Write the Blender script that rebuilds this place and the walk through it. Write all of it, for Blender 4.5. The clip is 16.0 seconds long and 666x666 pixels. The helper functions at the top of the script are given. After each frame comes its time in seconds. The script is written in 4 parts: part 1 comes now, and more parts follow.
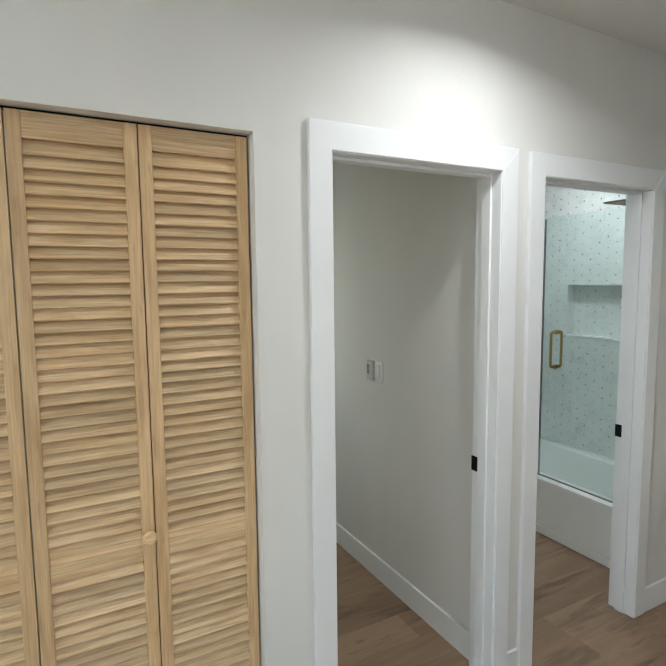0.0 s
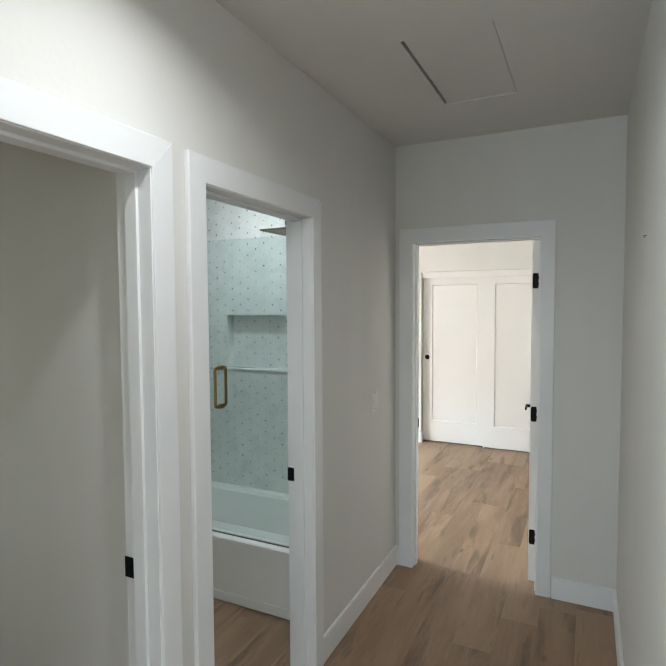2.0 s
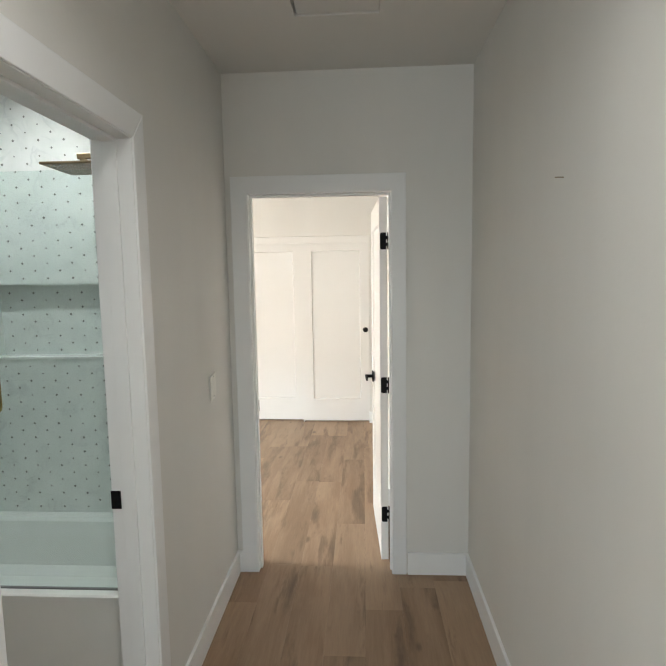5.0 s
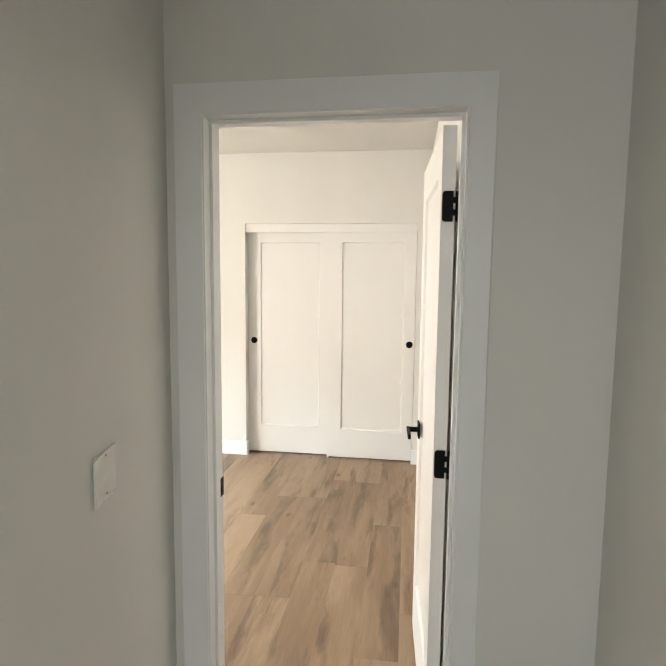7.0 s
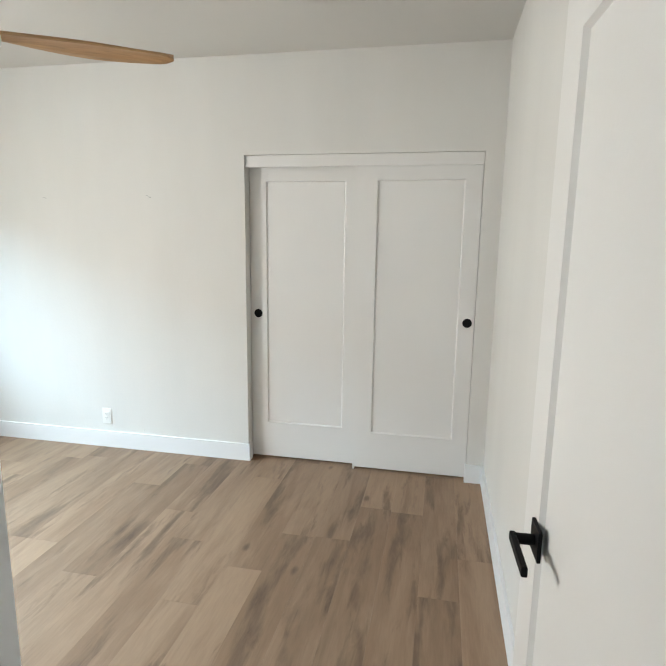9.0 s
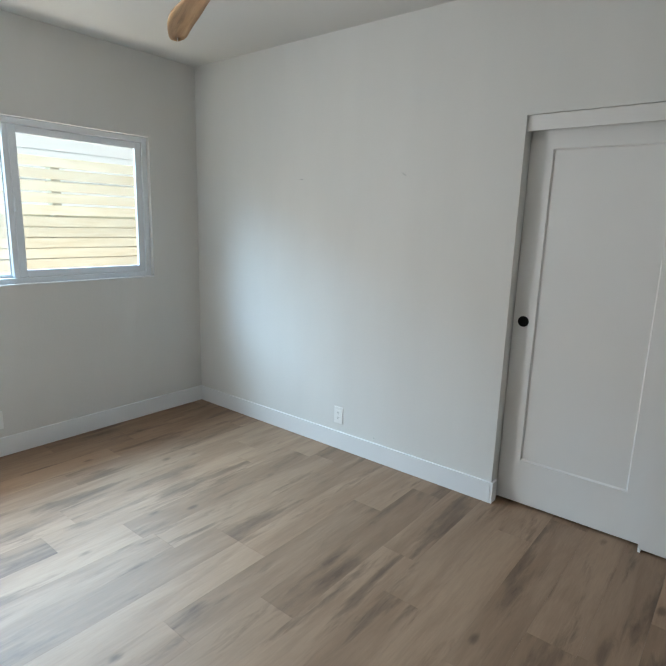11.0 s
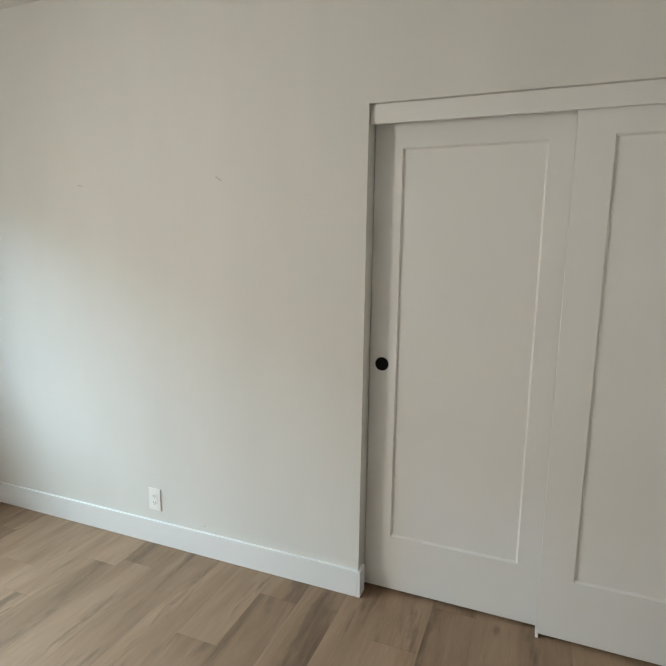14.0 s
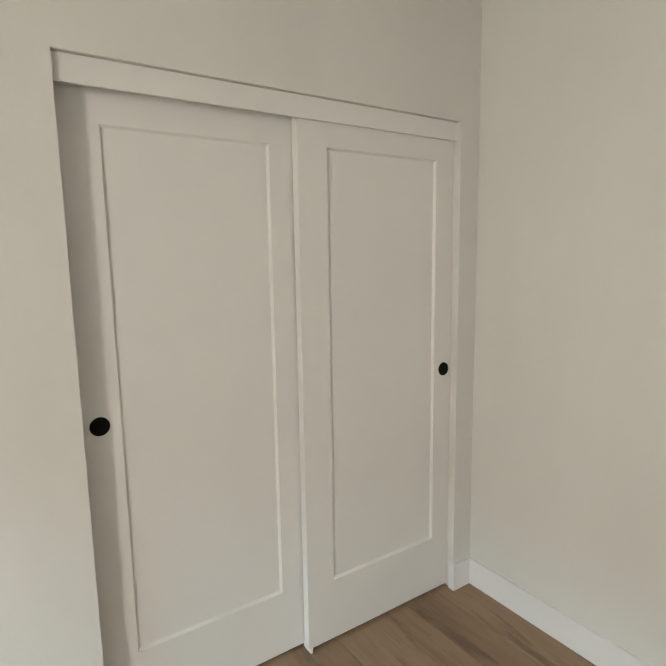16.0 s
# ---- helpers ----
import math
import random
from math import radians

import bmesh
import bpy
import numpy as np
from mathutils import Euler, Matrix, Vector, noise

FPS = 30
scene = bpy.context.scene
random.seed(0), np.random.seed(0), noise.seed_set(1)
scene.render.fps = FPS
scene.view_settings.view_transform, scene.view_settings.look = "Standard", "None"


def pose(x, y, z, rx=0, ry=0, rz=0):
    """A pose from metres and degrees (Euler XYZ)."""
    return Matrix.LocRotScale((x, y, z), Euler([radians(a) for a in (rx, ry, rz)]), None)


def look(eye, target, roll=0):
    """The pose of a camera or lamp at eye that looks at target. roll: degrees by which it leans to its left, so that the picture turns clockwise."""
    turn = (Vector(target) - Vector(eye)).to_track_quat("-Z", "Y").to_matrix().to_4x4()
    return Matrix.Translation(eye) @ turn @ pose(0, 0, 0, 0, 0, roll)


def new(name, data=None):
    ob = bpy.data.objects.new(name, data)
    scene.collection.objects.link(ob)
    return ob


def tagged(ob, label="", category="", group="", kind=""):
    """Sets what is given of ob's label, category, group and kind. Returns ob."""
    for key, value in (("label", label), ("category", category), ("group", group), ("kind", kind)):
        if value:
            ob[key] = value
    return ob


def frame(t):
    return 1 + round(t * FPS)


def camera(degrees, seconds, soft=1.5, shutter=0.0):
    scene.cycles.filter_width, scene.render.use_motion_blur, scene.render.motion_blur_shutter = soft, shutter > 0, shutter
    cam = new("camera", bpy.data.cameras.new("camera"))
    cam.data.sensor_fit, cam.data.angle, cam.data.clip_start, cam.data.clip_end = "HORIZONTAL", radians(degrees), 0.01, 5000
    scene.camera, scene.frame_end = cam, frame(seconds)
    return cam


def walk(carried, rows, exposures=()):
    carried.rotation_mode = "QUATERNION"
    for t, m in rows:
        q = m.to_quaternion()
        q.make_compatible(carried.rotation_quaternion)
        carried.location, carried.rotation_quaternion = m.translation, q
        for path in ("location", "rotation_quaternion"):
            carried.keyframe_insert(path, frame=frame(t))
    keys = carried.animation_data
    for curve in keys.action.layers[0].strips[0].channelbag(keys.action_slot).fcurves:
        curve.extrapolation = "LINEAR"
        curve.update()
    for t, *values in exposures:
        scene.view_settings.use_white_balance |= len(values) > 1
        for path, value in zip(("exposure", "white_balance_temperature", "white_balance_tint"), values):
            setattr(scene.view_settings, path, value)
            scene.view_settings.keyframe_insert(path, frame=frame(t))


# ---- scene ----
# ---------------- camera and walk ----------------
cam = camera(64.4, 16.0)
PATH = [
    (0, (0.018, -0.001, 1.653), (0.96, 1.753, 1.455), -0.6),
    (0.5, (0.132, 0.061, 1.645), (1.307, 1.672, 1.485), -0.1),
    (1, (0.26, 0.144, 1.664), (1.666, 1.561, 1.545), 0.2),
    (1.5, (0.369, 0.263, 1.679), (2.005, 1.408, 1.571), 0.1),
    (2, (0.409, 0.376, 1.669), (2.209, 1.242, 1.562), -0.3),
    (2.5, (0.463, 0.462, 1.673), (2.349, 1.117, 1.564), -0.5),
    (3, (0.594, 0.522, 1.674), (2.528, 1.02, 1.572), -0.2),
    (3.5, (0.643, 0.604, 1.675), (2.609, 0.955, 1.556), -0.1),
    (4, (0.631, 0.698, 1.658), (2.611, 0.928, 1.5), -0.3),
    (4.5, (0.661, 0.723, 1.635), (2.644, 0.886, 1.434), -0.8),
    (4.7, (0.714, 0.76, 1.628), (2.7, 0.874, 1.414), -0.9),
    (6.8, (1.957, 0.752, 1.578), (3.934, 0.99, 1.386), 0.3),
    (7, (2.084, 0.76, 1.587), (4.054, 1.037, 1.382), 0.6),
    (7.5, (2.389, 0.789, 1.577), (4.348, 1.12, 1.346), -0.0),
    (8, (2.709, 0.84, 1.572), (4.666, 1.137, 1.285), -0.4),
    (8.2, (2.824, 0.854, 1.56), (4.776, 1.163, 1.252), -0.2),
    (10.5, (3.821, 1.097, 1.528), (5.563, 1.993, 1.128), 2.4),
    (11, (3.874, 1.179, 1.509), (5.404, 2.401, 1.103), 1.7),
    (11.5, (3.881, 1.232, 1.508), (5.236, 2.647, 1.105), 1.4),
    (12, (3.924, 1.333, 1.507), (5.221, 2.8, 1.1), 1.8),
    (12.5, (4.082, 1.458, 1.503), (5.503, 2.797, 1.067), 1.3),
    (13, (4.207, 1.496, 1.488), (5.765, 2.657, 1.013), -0.1),
    (13.5, (4.369, 1.516, 1.47), (6.018, 2.565, 1.046), -1.0),
    (14, (4.559, 1.511, 1.514), (6.395, 2.235, 1.191), 0.8),
    (14.5, (4.684, 1.62, 1.518), (6.652, 1.875, 1.265), 1.1),
    (15, (4.77, 1.857, 1.53), (6.741, 1.645, 1.269), 0.4),
    (15.5, (4.896, 2.106, 1.53), (6.763, 1.447, 1.25), -0.2),
    (16, (5.007, 2.375, 1.521), (6.653, 1.277, 1.233), -0.9),
]
EXPOSURES = [(0, 0.98, 6550, 9), (0.6, 0.78, 6450, 9), (2.0, 0.78, 6550, 9), (2.5, 0.8, 6600, 9), (4.0, 0.9, 6750, 9), (5.0, 0.9, 7000, 11), (7.0, 0.85, 7250, 11), (8.2, 0.38, 6800, 8), (10.5, -0.1, 6050, 8), (11.0, -0.5, 6000, 7), (11.5, -0.72, 6100, 7), (12.0, -0.68, 6400, 8), (12.5, -0.68, 6500, 8), (13.2, -0.56, 6600, 8), (14, -0.36, 6850, 8), (15, -0.13, 7100, 9), (16, -0.17, 7150, 9)]
walk(cam, [(t, look(eye, target, roll)) for t, eye, target, roll in PATH], EXPOSURES)

# ---------------- world, sun, lamps ----------------
SUN_ELEV, SUN_AZ = radians(45), radians(140)  # azimuth from +y towards +x
world = bpy.data.worlds.new("sky_world")
scene.world = world
world.use_nodes = True
wn = world.node_tree.nodes
sky = wn.new("ShaderNodeTexSky")
sky.sky_type = "NISHITA"
sky.sun_disc = False
sky.sun_elevation, sky.sun_rotation = SUN_ELEV, SUN_AZ
wn["Background"].inputs["Strength"].default_value = 0.15
world.node_tree.links.new(sky.outputs[0], wn["Background"].inputs["Color"])

sun_data = bpy.data.lights.new("sun", "SUN")
sun_data.energy, sun_data.angle, sun_data.color = 5.0, radians(0.5), (1.0, 0.95, 0.88)
sun = new("sun", sun_data)
sun_dir = Vector((math.sin(SUN_AZ) * math.cos(SUN_ELEV), math.cos(SUN_AZ) * math.cos(SUN_ELEV), math.sin(SUN_ELEV)))
sun.matrix_world = look(sun_dir * 40, (0, 0, 0))


def area_lamp(name, eye, target, sx, sy, watts, color, shape="RECTANGLE", spread=180):
    d = bpy.data.lights.new(name, "AREA")
    d.shape, d.size, d.size_y, d.energy, d.color, d.spread = shape, sx, sy, watts, color, radians(spread)
    ob = new(name, d)
    ob.matrix_world = look(eye, target)
    return ob


area_lamp("hall_downlight_lamp", (1.29, 0.93, 2.618), (1.29, 0.93, 0), 0.06, 0.06, 5.5, (0.94, 0.975, 1.0), "DISK", 152)
area_lamp("bath_downlight_lamp", (2.95, 2.3, 2.618), (2.95, 2.3, 0), 0.09, 0.09, 4.8, (0.86, 0.95, 1.0), "DISK", 165)
# second bath lamp is an added, unseen fill for the hall wall opposite
area_lamp("bath_downlight_lamp", (2.12, 2.42, 2.618), (2.12, 2.42, 0), 0.09, 0.09, 1.5, (0.86, 0.95, 1.0), "DISK", 180)
area_lamp("living_window_lamp", (-3.58, 0.05, 1.45), (0, 0.05, 1.45), 2.6, 1.3, 12, (0.79, 0.92, 1.0))
# unseen fill lamps added south and north to brighten closet fronts and hall wall
area_lamp("living_south_fill_lamp", (0.35, -3.19, 1.5), (0.35, 0, 1.5), 1.7, 1.3, 8, (0.79, 0.92, 1.0))
area_lamp("living_north_fill_lamp", (-1.9, 1.46, 1.5), (-1.9, 0, 1.5), 1.1, 1.3, 78, (0.79, 0.92, 1.0))
# unseen fill lamp, added to bounce warm light into the first small room
area_lamp("rear_fill_lamp", (0.87, 3.385, 1.47), (0.69, 2.5, 1.4), 0.25, 1.1, 1.6, (1.0, 0.95, 0.72))
# added lamps out of view stand in for daylight at the bedroom window: open sky from above, sunlit yard and fence from
# below
area_lamp("sky_fill_lamp", (5.24, 7.3, 4.15), (5.24, 3.6, 0.9), 5.0, 2.5, 1900, (0.55, 0.80, 1.0))
# fill lamp hidden in the window's left part, for level fence and house bounce
area_lamp("hidden_pane_fill_lamp", (4.115, 4.767, 1.58), (5.0, 0.5, 0.95), 0.44, 0.9, 46, (1.0, 0.97, 0.945), spread=150)
# fill lamp at ground level, for warm bounce off the yard
area_lamp("yard_bounce_fill_lamp", (5.24, 5.35, -0.05), (5.24, 4.95, 3.0), 4.0, 0.8, 110, (1.0, 0.865, 0.68))

# ---------------- materials ----------------


def node_mat(name, color, rough=0.5, metal=0.0, vary=0.04, scale=6.0, bump=0.02, bump_scale=180.0, spec=0.5, color2=None, stretch=(1, 1, 1)):
    """A painted or plain surface: colour drifts softly at two scales, with a fine relief."""
    m = bpy.data.materials.new(name)
    m.use_nodes = True
    nt = m.node_tree
    b = nt.nodes["Principled BSDF"]
    b.inputs["Metallic"].default_value = metal
    b.inputs["Specular IOR Level"].default_value = spec
    tc = nt.nodes.new("ShaderNodeTexCoord")
    mp = nt.nodes.new("ShaderNodeMapping")
    mp.inputs["Scale"].default_value = stretch
    nt.links.new(tc.outputs["Object"], mp.inputs["Vector"])
    n1 = nt.nodes.new("ShaderNodeTexNoise")
    n1.inputs["Scale"].default_value, n1.inputs["Detail"].default_value = scale, 5
    n2 = nt.nodes.new("ShaderNodeTexNoise")
    n2.inputs["Scale"].default_value, n2.inputs["Detail"].default_value = bump_scale, 3
    mix = nt.nodes.new("ShaderNodeMix")
    mix.data_type = "RGBA"
    dark = color2 or tuple(c * (1 - vary * 2) for c in color)
    mix.inputs["A"].default_value, mix.inputs["B"].default_value = (*dark, 1), (*color, 1)
    ramp = nt.nodes.new("ShaderNodeMapRange")
    ramp.inputs["From Min"].default_value, ramp.inputs["From Max"].default_value = 0.3, 0.65
    nt.links.new(mp.outputs[0], n1.inputs["Vector"])
    nt.links.new(tc.outputs["Object"], n2.inputs["Vector"])
    nt.links.new(n1.outputs["Fac"], ramp.inputs["Value"])
    nt.links.new(ramp.outputs[0], mix.inputs["Factor"])
    nt.links.new(mix.outputs["Result"], b.inputs["Base Color"])
    rr = nt.nodes.new("ShaderNodeMapRange")
    rr.inputs["To Min"].default_value, rr.inputs["To Max"].default_value = rough - 0.05, min(1, rough + 0.06)
    nt.links.new(n1.outputs["Fac"], rr.inputs["Value"])
    nt.links.new(rr.outputs[0], b.inputs["Roughness"])
    if bump:
        bp = nt.nodes.new("ShaderNodeBump")
        bp.inputs["Strength"].default_value, bp.inputs["Distance"].default_value = bump, 0.004
        nt.links.new(n2.outputs["Fac"], bp.inputs["Height"])
        nt.links.new(bp.outputs[0], b.inputs["Normal"])
    return m


def wood_mat(name, light, dark, rough, along="X", grain=1.0, per_piece=0.25, knots=0.0, tone_spread=0.3, lines=0.12):
    """Wood whose grain runs along one axis; each piece takes its own cut and tone."""
    m = bpy.data.materials.new(name)
    m.use_nodes = True
    nt, L = m.node_tree, m.node_tree.links
    b = nt.nodes["Principled BSDF"]
    tc = nt.nodes.new("ShaderNodeTexCoord")
    info = nt.nodes.new("ShaderNodeObjectInfo")
    off = nt.nodes.new("ShaderNodeVectorMath")
    off.operation = "MULTIPLY"
    off.inputs[1].default_value = (7.3, 13.1, 29.7)
    comb = nt.nodes.new("ShaderNodeCombineXYZ")
    for k in range(3):
        L.new(info.outputs["Random"], comb.inputs[k])
    L.new(comb.outputs[0], off.inputs[0])
    add = nt.nodes.new("ShaderNodeVectorMath")
    L.new(tc.outputs["Object"], add.inputs[0])
    L.new(off.outputs[0], add.inputs[1])

    def stretched(sx, sc, detail, rough_=0.55, dist=0.0):
        mp = nt.nodes.new("ShaderNodeMapping")
        mp.inputs["Scale"].default_value = (sx, 1, 1) if along == "X" else ((1, sx, 1) if along == "Y" else (1, 1, sx))
        n = nt.nodes.new("ShaderNodeTexNoise")
        n.inputs["Scale"].default_value, n.inputs["Detail"].default_value = sc, detail
        n.inputs["Roughness"].default_value, n.inputs["Distortion"].default_value = rough_, dist
        L.new(add.outputs[0], mp.inputs["Vector"])
        L.new(mp.outputs[0], n.inputs["Vector"])
        return n

    broad = stretched(0.13, 11.0 * grain, 3, 0.5, 0.8)
    fine = stretched(0.025, 95.0 * grain, 4, 0.6, 0.4)
    streak = stretched(0.09, 26.0 * grain, 4, 0.6, 1.2)
    r1 = nt.nodes.new("ShaderNodeMapRange")
    r1.inputs["From Min"].default_value, r1.inputs["From Max"].default_value = 0.34, 0.66
    L.new(broad.outputs["Fac"], r1.inputs["Value"])
    mix = nt.nodes.new("ShaderNodeMix")
    mix.data_type = "RGBA"
    mix.inputs["A"].default_value, mix.inputs["B"].default_value = (*dark, 1), (*light, 1)
    L.new(r1.outputs[0], mix.inputs["Factor"])
    r2 = nt.nodes.new("ShaderNodeMapRange")
    r2.inputs["From Min"].default_value, r2.inputs["From Max"].default_value = 0.3, 0.46
    r2.inputs["To Min"].default_value, r2.inputs["To Max"].default_value = 1 - per_piece * 1.6, 1.0
    L.new(streak.outputs["Fac"], r2.inputs["Value"])
    r3 = nt.nodes.new("ShaderNodeMapRange")
    r3.inputs["From Min"].default_value, r3.inputs["From Max"].default_value = 0.25, 0.75
    r3.inputs["To Min"].default_value, r3.inputs["To Max"].default_value = 1 - lines, 1 + lines * 0.45
    L.new(fine.outputs["Fac"], r3.inputs["Value"])
    r4 = nt.nodes.new("ShaderNodeMapRange")
    r4.inputs["To Min"].default_value, r4.inputs["To Max"].default_value = 1 - tone_spread, 1.0 + tone_spread * 0.3
    L.new(info.outputs["Random"], r4.inputs["Value"])
    last = None
    for node in (r2, r3, r4):
        if last is None:
            last = node
        else:
            mul = nt.nodes.new("ShaderNodeMath")
            mul.operation = "MULTIPLY"
            L.new(last.outputs[0], mul.inputs[0])
            L.new(node.outputs[0], mul.inputs[1])
            last = mul
    if knots:
        mp = nt.nodes.new("ShaderNodeMapping")
        mp.inputs["Scale"].default_value = (0.45, 1, 1) if along == "X" else (1, 1, 0.45)
        vo = nt.nodes.new("ShaderNodeTexVoronoi")
        vo.inputs["Scale"].default_value = 4.2
        L.new(add.outputs[0], mp.inputs["Vector"])
        L.new(mp.outputs[0], vo.inputs["Vector"])
        r5 = nt.nodes.new("ShaderNodeMapRange")
        r5.inputs["From Min"].default_value, r5.inputs["From Max"].default_value = 0.02, 0.12
        r5.inputs["To Min"].default_value, r5.inputs["To Max"].default_value = 1 - knots, 1.0
        L.new(vo.outputs["Distance"], r5.inputs["Value"])
        mul = nt.nodes.new("ShaderNodeMath")
        mul.operation = "MULTIPLY"
        L.new(last.outputs[0], mul.inputs[0])
        L.new(r5.outputs[0], mul.inputs[1])
        last = mul
    sc = nt.nodes.new("ShaderNodeVectorMath")
    sc.operation = "SCALE"
    L.new(mix.outputs["Result"], sc.inputs[0])
    L.new(last.outputs[0], sc.inputs["Scale"])
    L.new(sc.outputs[0], b.inputs["Base Color"])
    rg = nt.nodes.new("ShaderNodeMapRange")
    rg.inputs["To Min"].default_value, rg.inputs["To Max"].default_value = rough + 0.08, rough - 0.05
    L.new(fine.outputs["Fac"], rg.inputs["Value"])
    L.new(rg.outputs[0], b.inputs["Roughness"])
    bp = nt.nodes.new("ShaderNodeBump")
    bp.inputs["Strength"].default_value, bp.inputs["Distance"].default_value = 0.12, 0.002
    L.new(fine.outputs["Fac"], bp.inputs["Height"])
    L.new(bp.outputs[0], b.inputs["Normal"])
    return m


def plank_mat(name, light, mid, dark, rough):
    """Vinyl plank print: pale oak with broad soft smoky bands, a few dark checks and knots; every plank takes its own stretch of the print."""
    m = bpy.data.materials.new(name)
    m.use_nodes = True
    nt, L = m.node_tree, m.node_tree.links
    b = nt.nodes["Principled BSDF"]
    b.inputs["Specular IOR Level"].default_value = 0.36
    tc = nt.nodes.new("ShaderNodeTexCoord")
    info = nt.nodes.new("ShaderNodeObjectInfo")
    comb = nt.nodes.new("ShaderNodeCombineXYZ")
    for k, f in enumerate((17.3, 41.9, 93.7)):
        mu = nt.nodes.new("ShaderNodeMath")
        mu.operation = "MULTIPLY"
        mu.inputs[1].default_value = f
        L.new(info.outputs["Random"], mu.inputs[0])
        L.new(mu.outputs[0], comb.inputs[k])
    add = nt.nodes.new("ShaderNodeVectorMath")
    L.new(tc.outputs["Object"], add.inputs[0])
    L.new(comb.outputs[0], add.inputs[1])

    def noise_at(sx, sy, detail, rgh=0.5, dist=0.0):
        mp = nt.nodes.new("ShaderNodeMapping")
        mp.inputs["Scale"].default_value = (sx, sy, 1)
        n = nt.nodes.new("ShaderNodeTexNoise")
        n.inputs["Scale"].default_value, n.inputs["Detail"].default_value = 1.0, detail
        n.inputs["Roughness"].default_value, n.inputs["Distortion"].default_value = rgh, dist
        L.new(add.outputs[0], mp.inputs["Vector"])
        L.new(mp.outputs[0], n.inputs["Vector"])
        return n.outputs["Fac"]

    def ranged(src, a, z, lo, hi, smooth=True):
        r = nt.nodes.new("ShaderNodeMapRange")
        if smooth:
            r.interpolation_type = "SMOOTHSTEP"
        for key, v in (("From Min", a), ("From Max", z), ("To Min", lo), ("To Max", hi)):
            r.inputs[key].default_value = v
        L.new(src, r.inputs["Value"])
        return r.outputs[0]

    def math_node(op, x, y):
        n = nt.nodes.new("ShaderNodeMath")
        n.operation = op
        for i, v in enumerate((x, y)):
            if isinstance(v, (int, float)):
                n.inputs[i].default_value = v
            else:
                L.new(v, n.inputs[i])
        return n.outputs[0]

    def mixed(fac, a, z):
        n = nt.nodes.new("ShaderNodeMix")
        n.data_type = "RGBA"
        L.new(fac, n.inputs["Factor"])
        for key, v in (("A", a), ("B", z)):
            if isinstance(v, tuple):
                n.inputs[key].default_value = (*v, 1)
            else:
                L.new(v, n.inputs[key])
        return n.outputs["Result"]

    # slow wander of the print, ragged smoky hearts on some planks, fine pores and a few knots
    broad = noise_at(1.5, 8.8, 2, 0.45, 0.4)
    cloud = noise_at(1.5, 10.0, 4, 0.55, 0.4)
    ragged = noise_at(6.5, 38.0, 6, 0.68, 0.6)
    fine = noise_at(8.0, 170.0, 3, 0.6)
    pick = math_node("FRACT", math_node("MULTIPLY", info.outputs["Random"], 57.31), 0.0)
    heart = math_node("ADD", broad, math_node("MULTIPLY", math_node("SUBTRACT", ragged, 0.5), 0.36))
    heart = math_node("ADD", heart, math_node("MULTIPLY", math_node("SUBTRACT", pick, 0.5), 0.10))
    col = mixed(ranged(math_node("ADD", cloud, math_node("MULTIPLY", math_node("SUBTRACT", pick, 0.5), 0.25)), 0.34, 0.70, 0.0, 1.0), light, mid)
    col = mixed(ranged(heart, 0.53, 0.71, 0.0, 0.74), col, dark)
    core = ranged(math_node("ADD", heart, math_node("MULTIPLY", math_node("SUBTRACT", ragged, 0.5), 0.5)), 0.68, 0.86, 0.0, 0.34)
    col = mixed(core, col, tuple(c * 0.62 for c in dark))
    kmap = nt.nodes.new("ShaderNodeMapping")
    kmap.inputs["Scale"].default_value = (0.5, 1, 1)
    L.new(add.outputs[0], kmap.inputs["Vector"])
    knot = nt.nodes.new("ShaderNodeTexVoronoi")
    knot.inputs["Scale"].default_value = 4.2
    L.new(kmap.outputs[0], knot.inputs["Vector"])
    spot = math_node("ADD", knot.outputs["Distance"], math_node("MULTIPLY", math_node("SUBTRACT", ragged, 0.5), 0.16))
    col = mixed(ranged(spot, 0.02, 0.10, 0.65, 0.0), col, tuple(c * 0.6 for c in dark))
    tone = math_node("MULTIPLY", ranged(info.outputs["Random"], 0, 1, 0.90, 1.07, False), math_node("MULTIPLY", ranged(fine, 0.2, 0.8, 0.94, 1.05, False), ranged(ragged, 0.3, 0.7, 1.06, 0.92, False)))
    sc = nt.nodes.new("ShaderNodeVectorMath")
    sc.operation = "SCALE"
    L.new(col, sc.inputs[0])
    L.new(tone, sc.inputs["Scale"])
    L.new(sc.outputs[0], b.inputs["Base Color"])
    L.new(ranged(fine, 0.2, 0.8, rough + 0.05, rough - 0.04, False), b.inputs["Roughness"])
    bp = nt.nodes.new("ShaderNodeBump")
    bp.inputs["Strength"].default_value, bp.inputs["Distance"].default_value = 0.06, 0.001
    L.new(fine, bp.inputs["Height"])
    L.new(bp.outputs[0], b.inputs["Normal"])
    return m


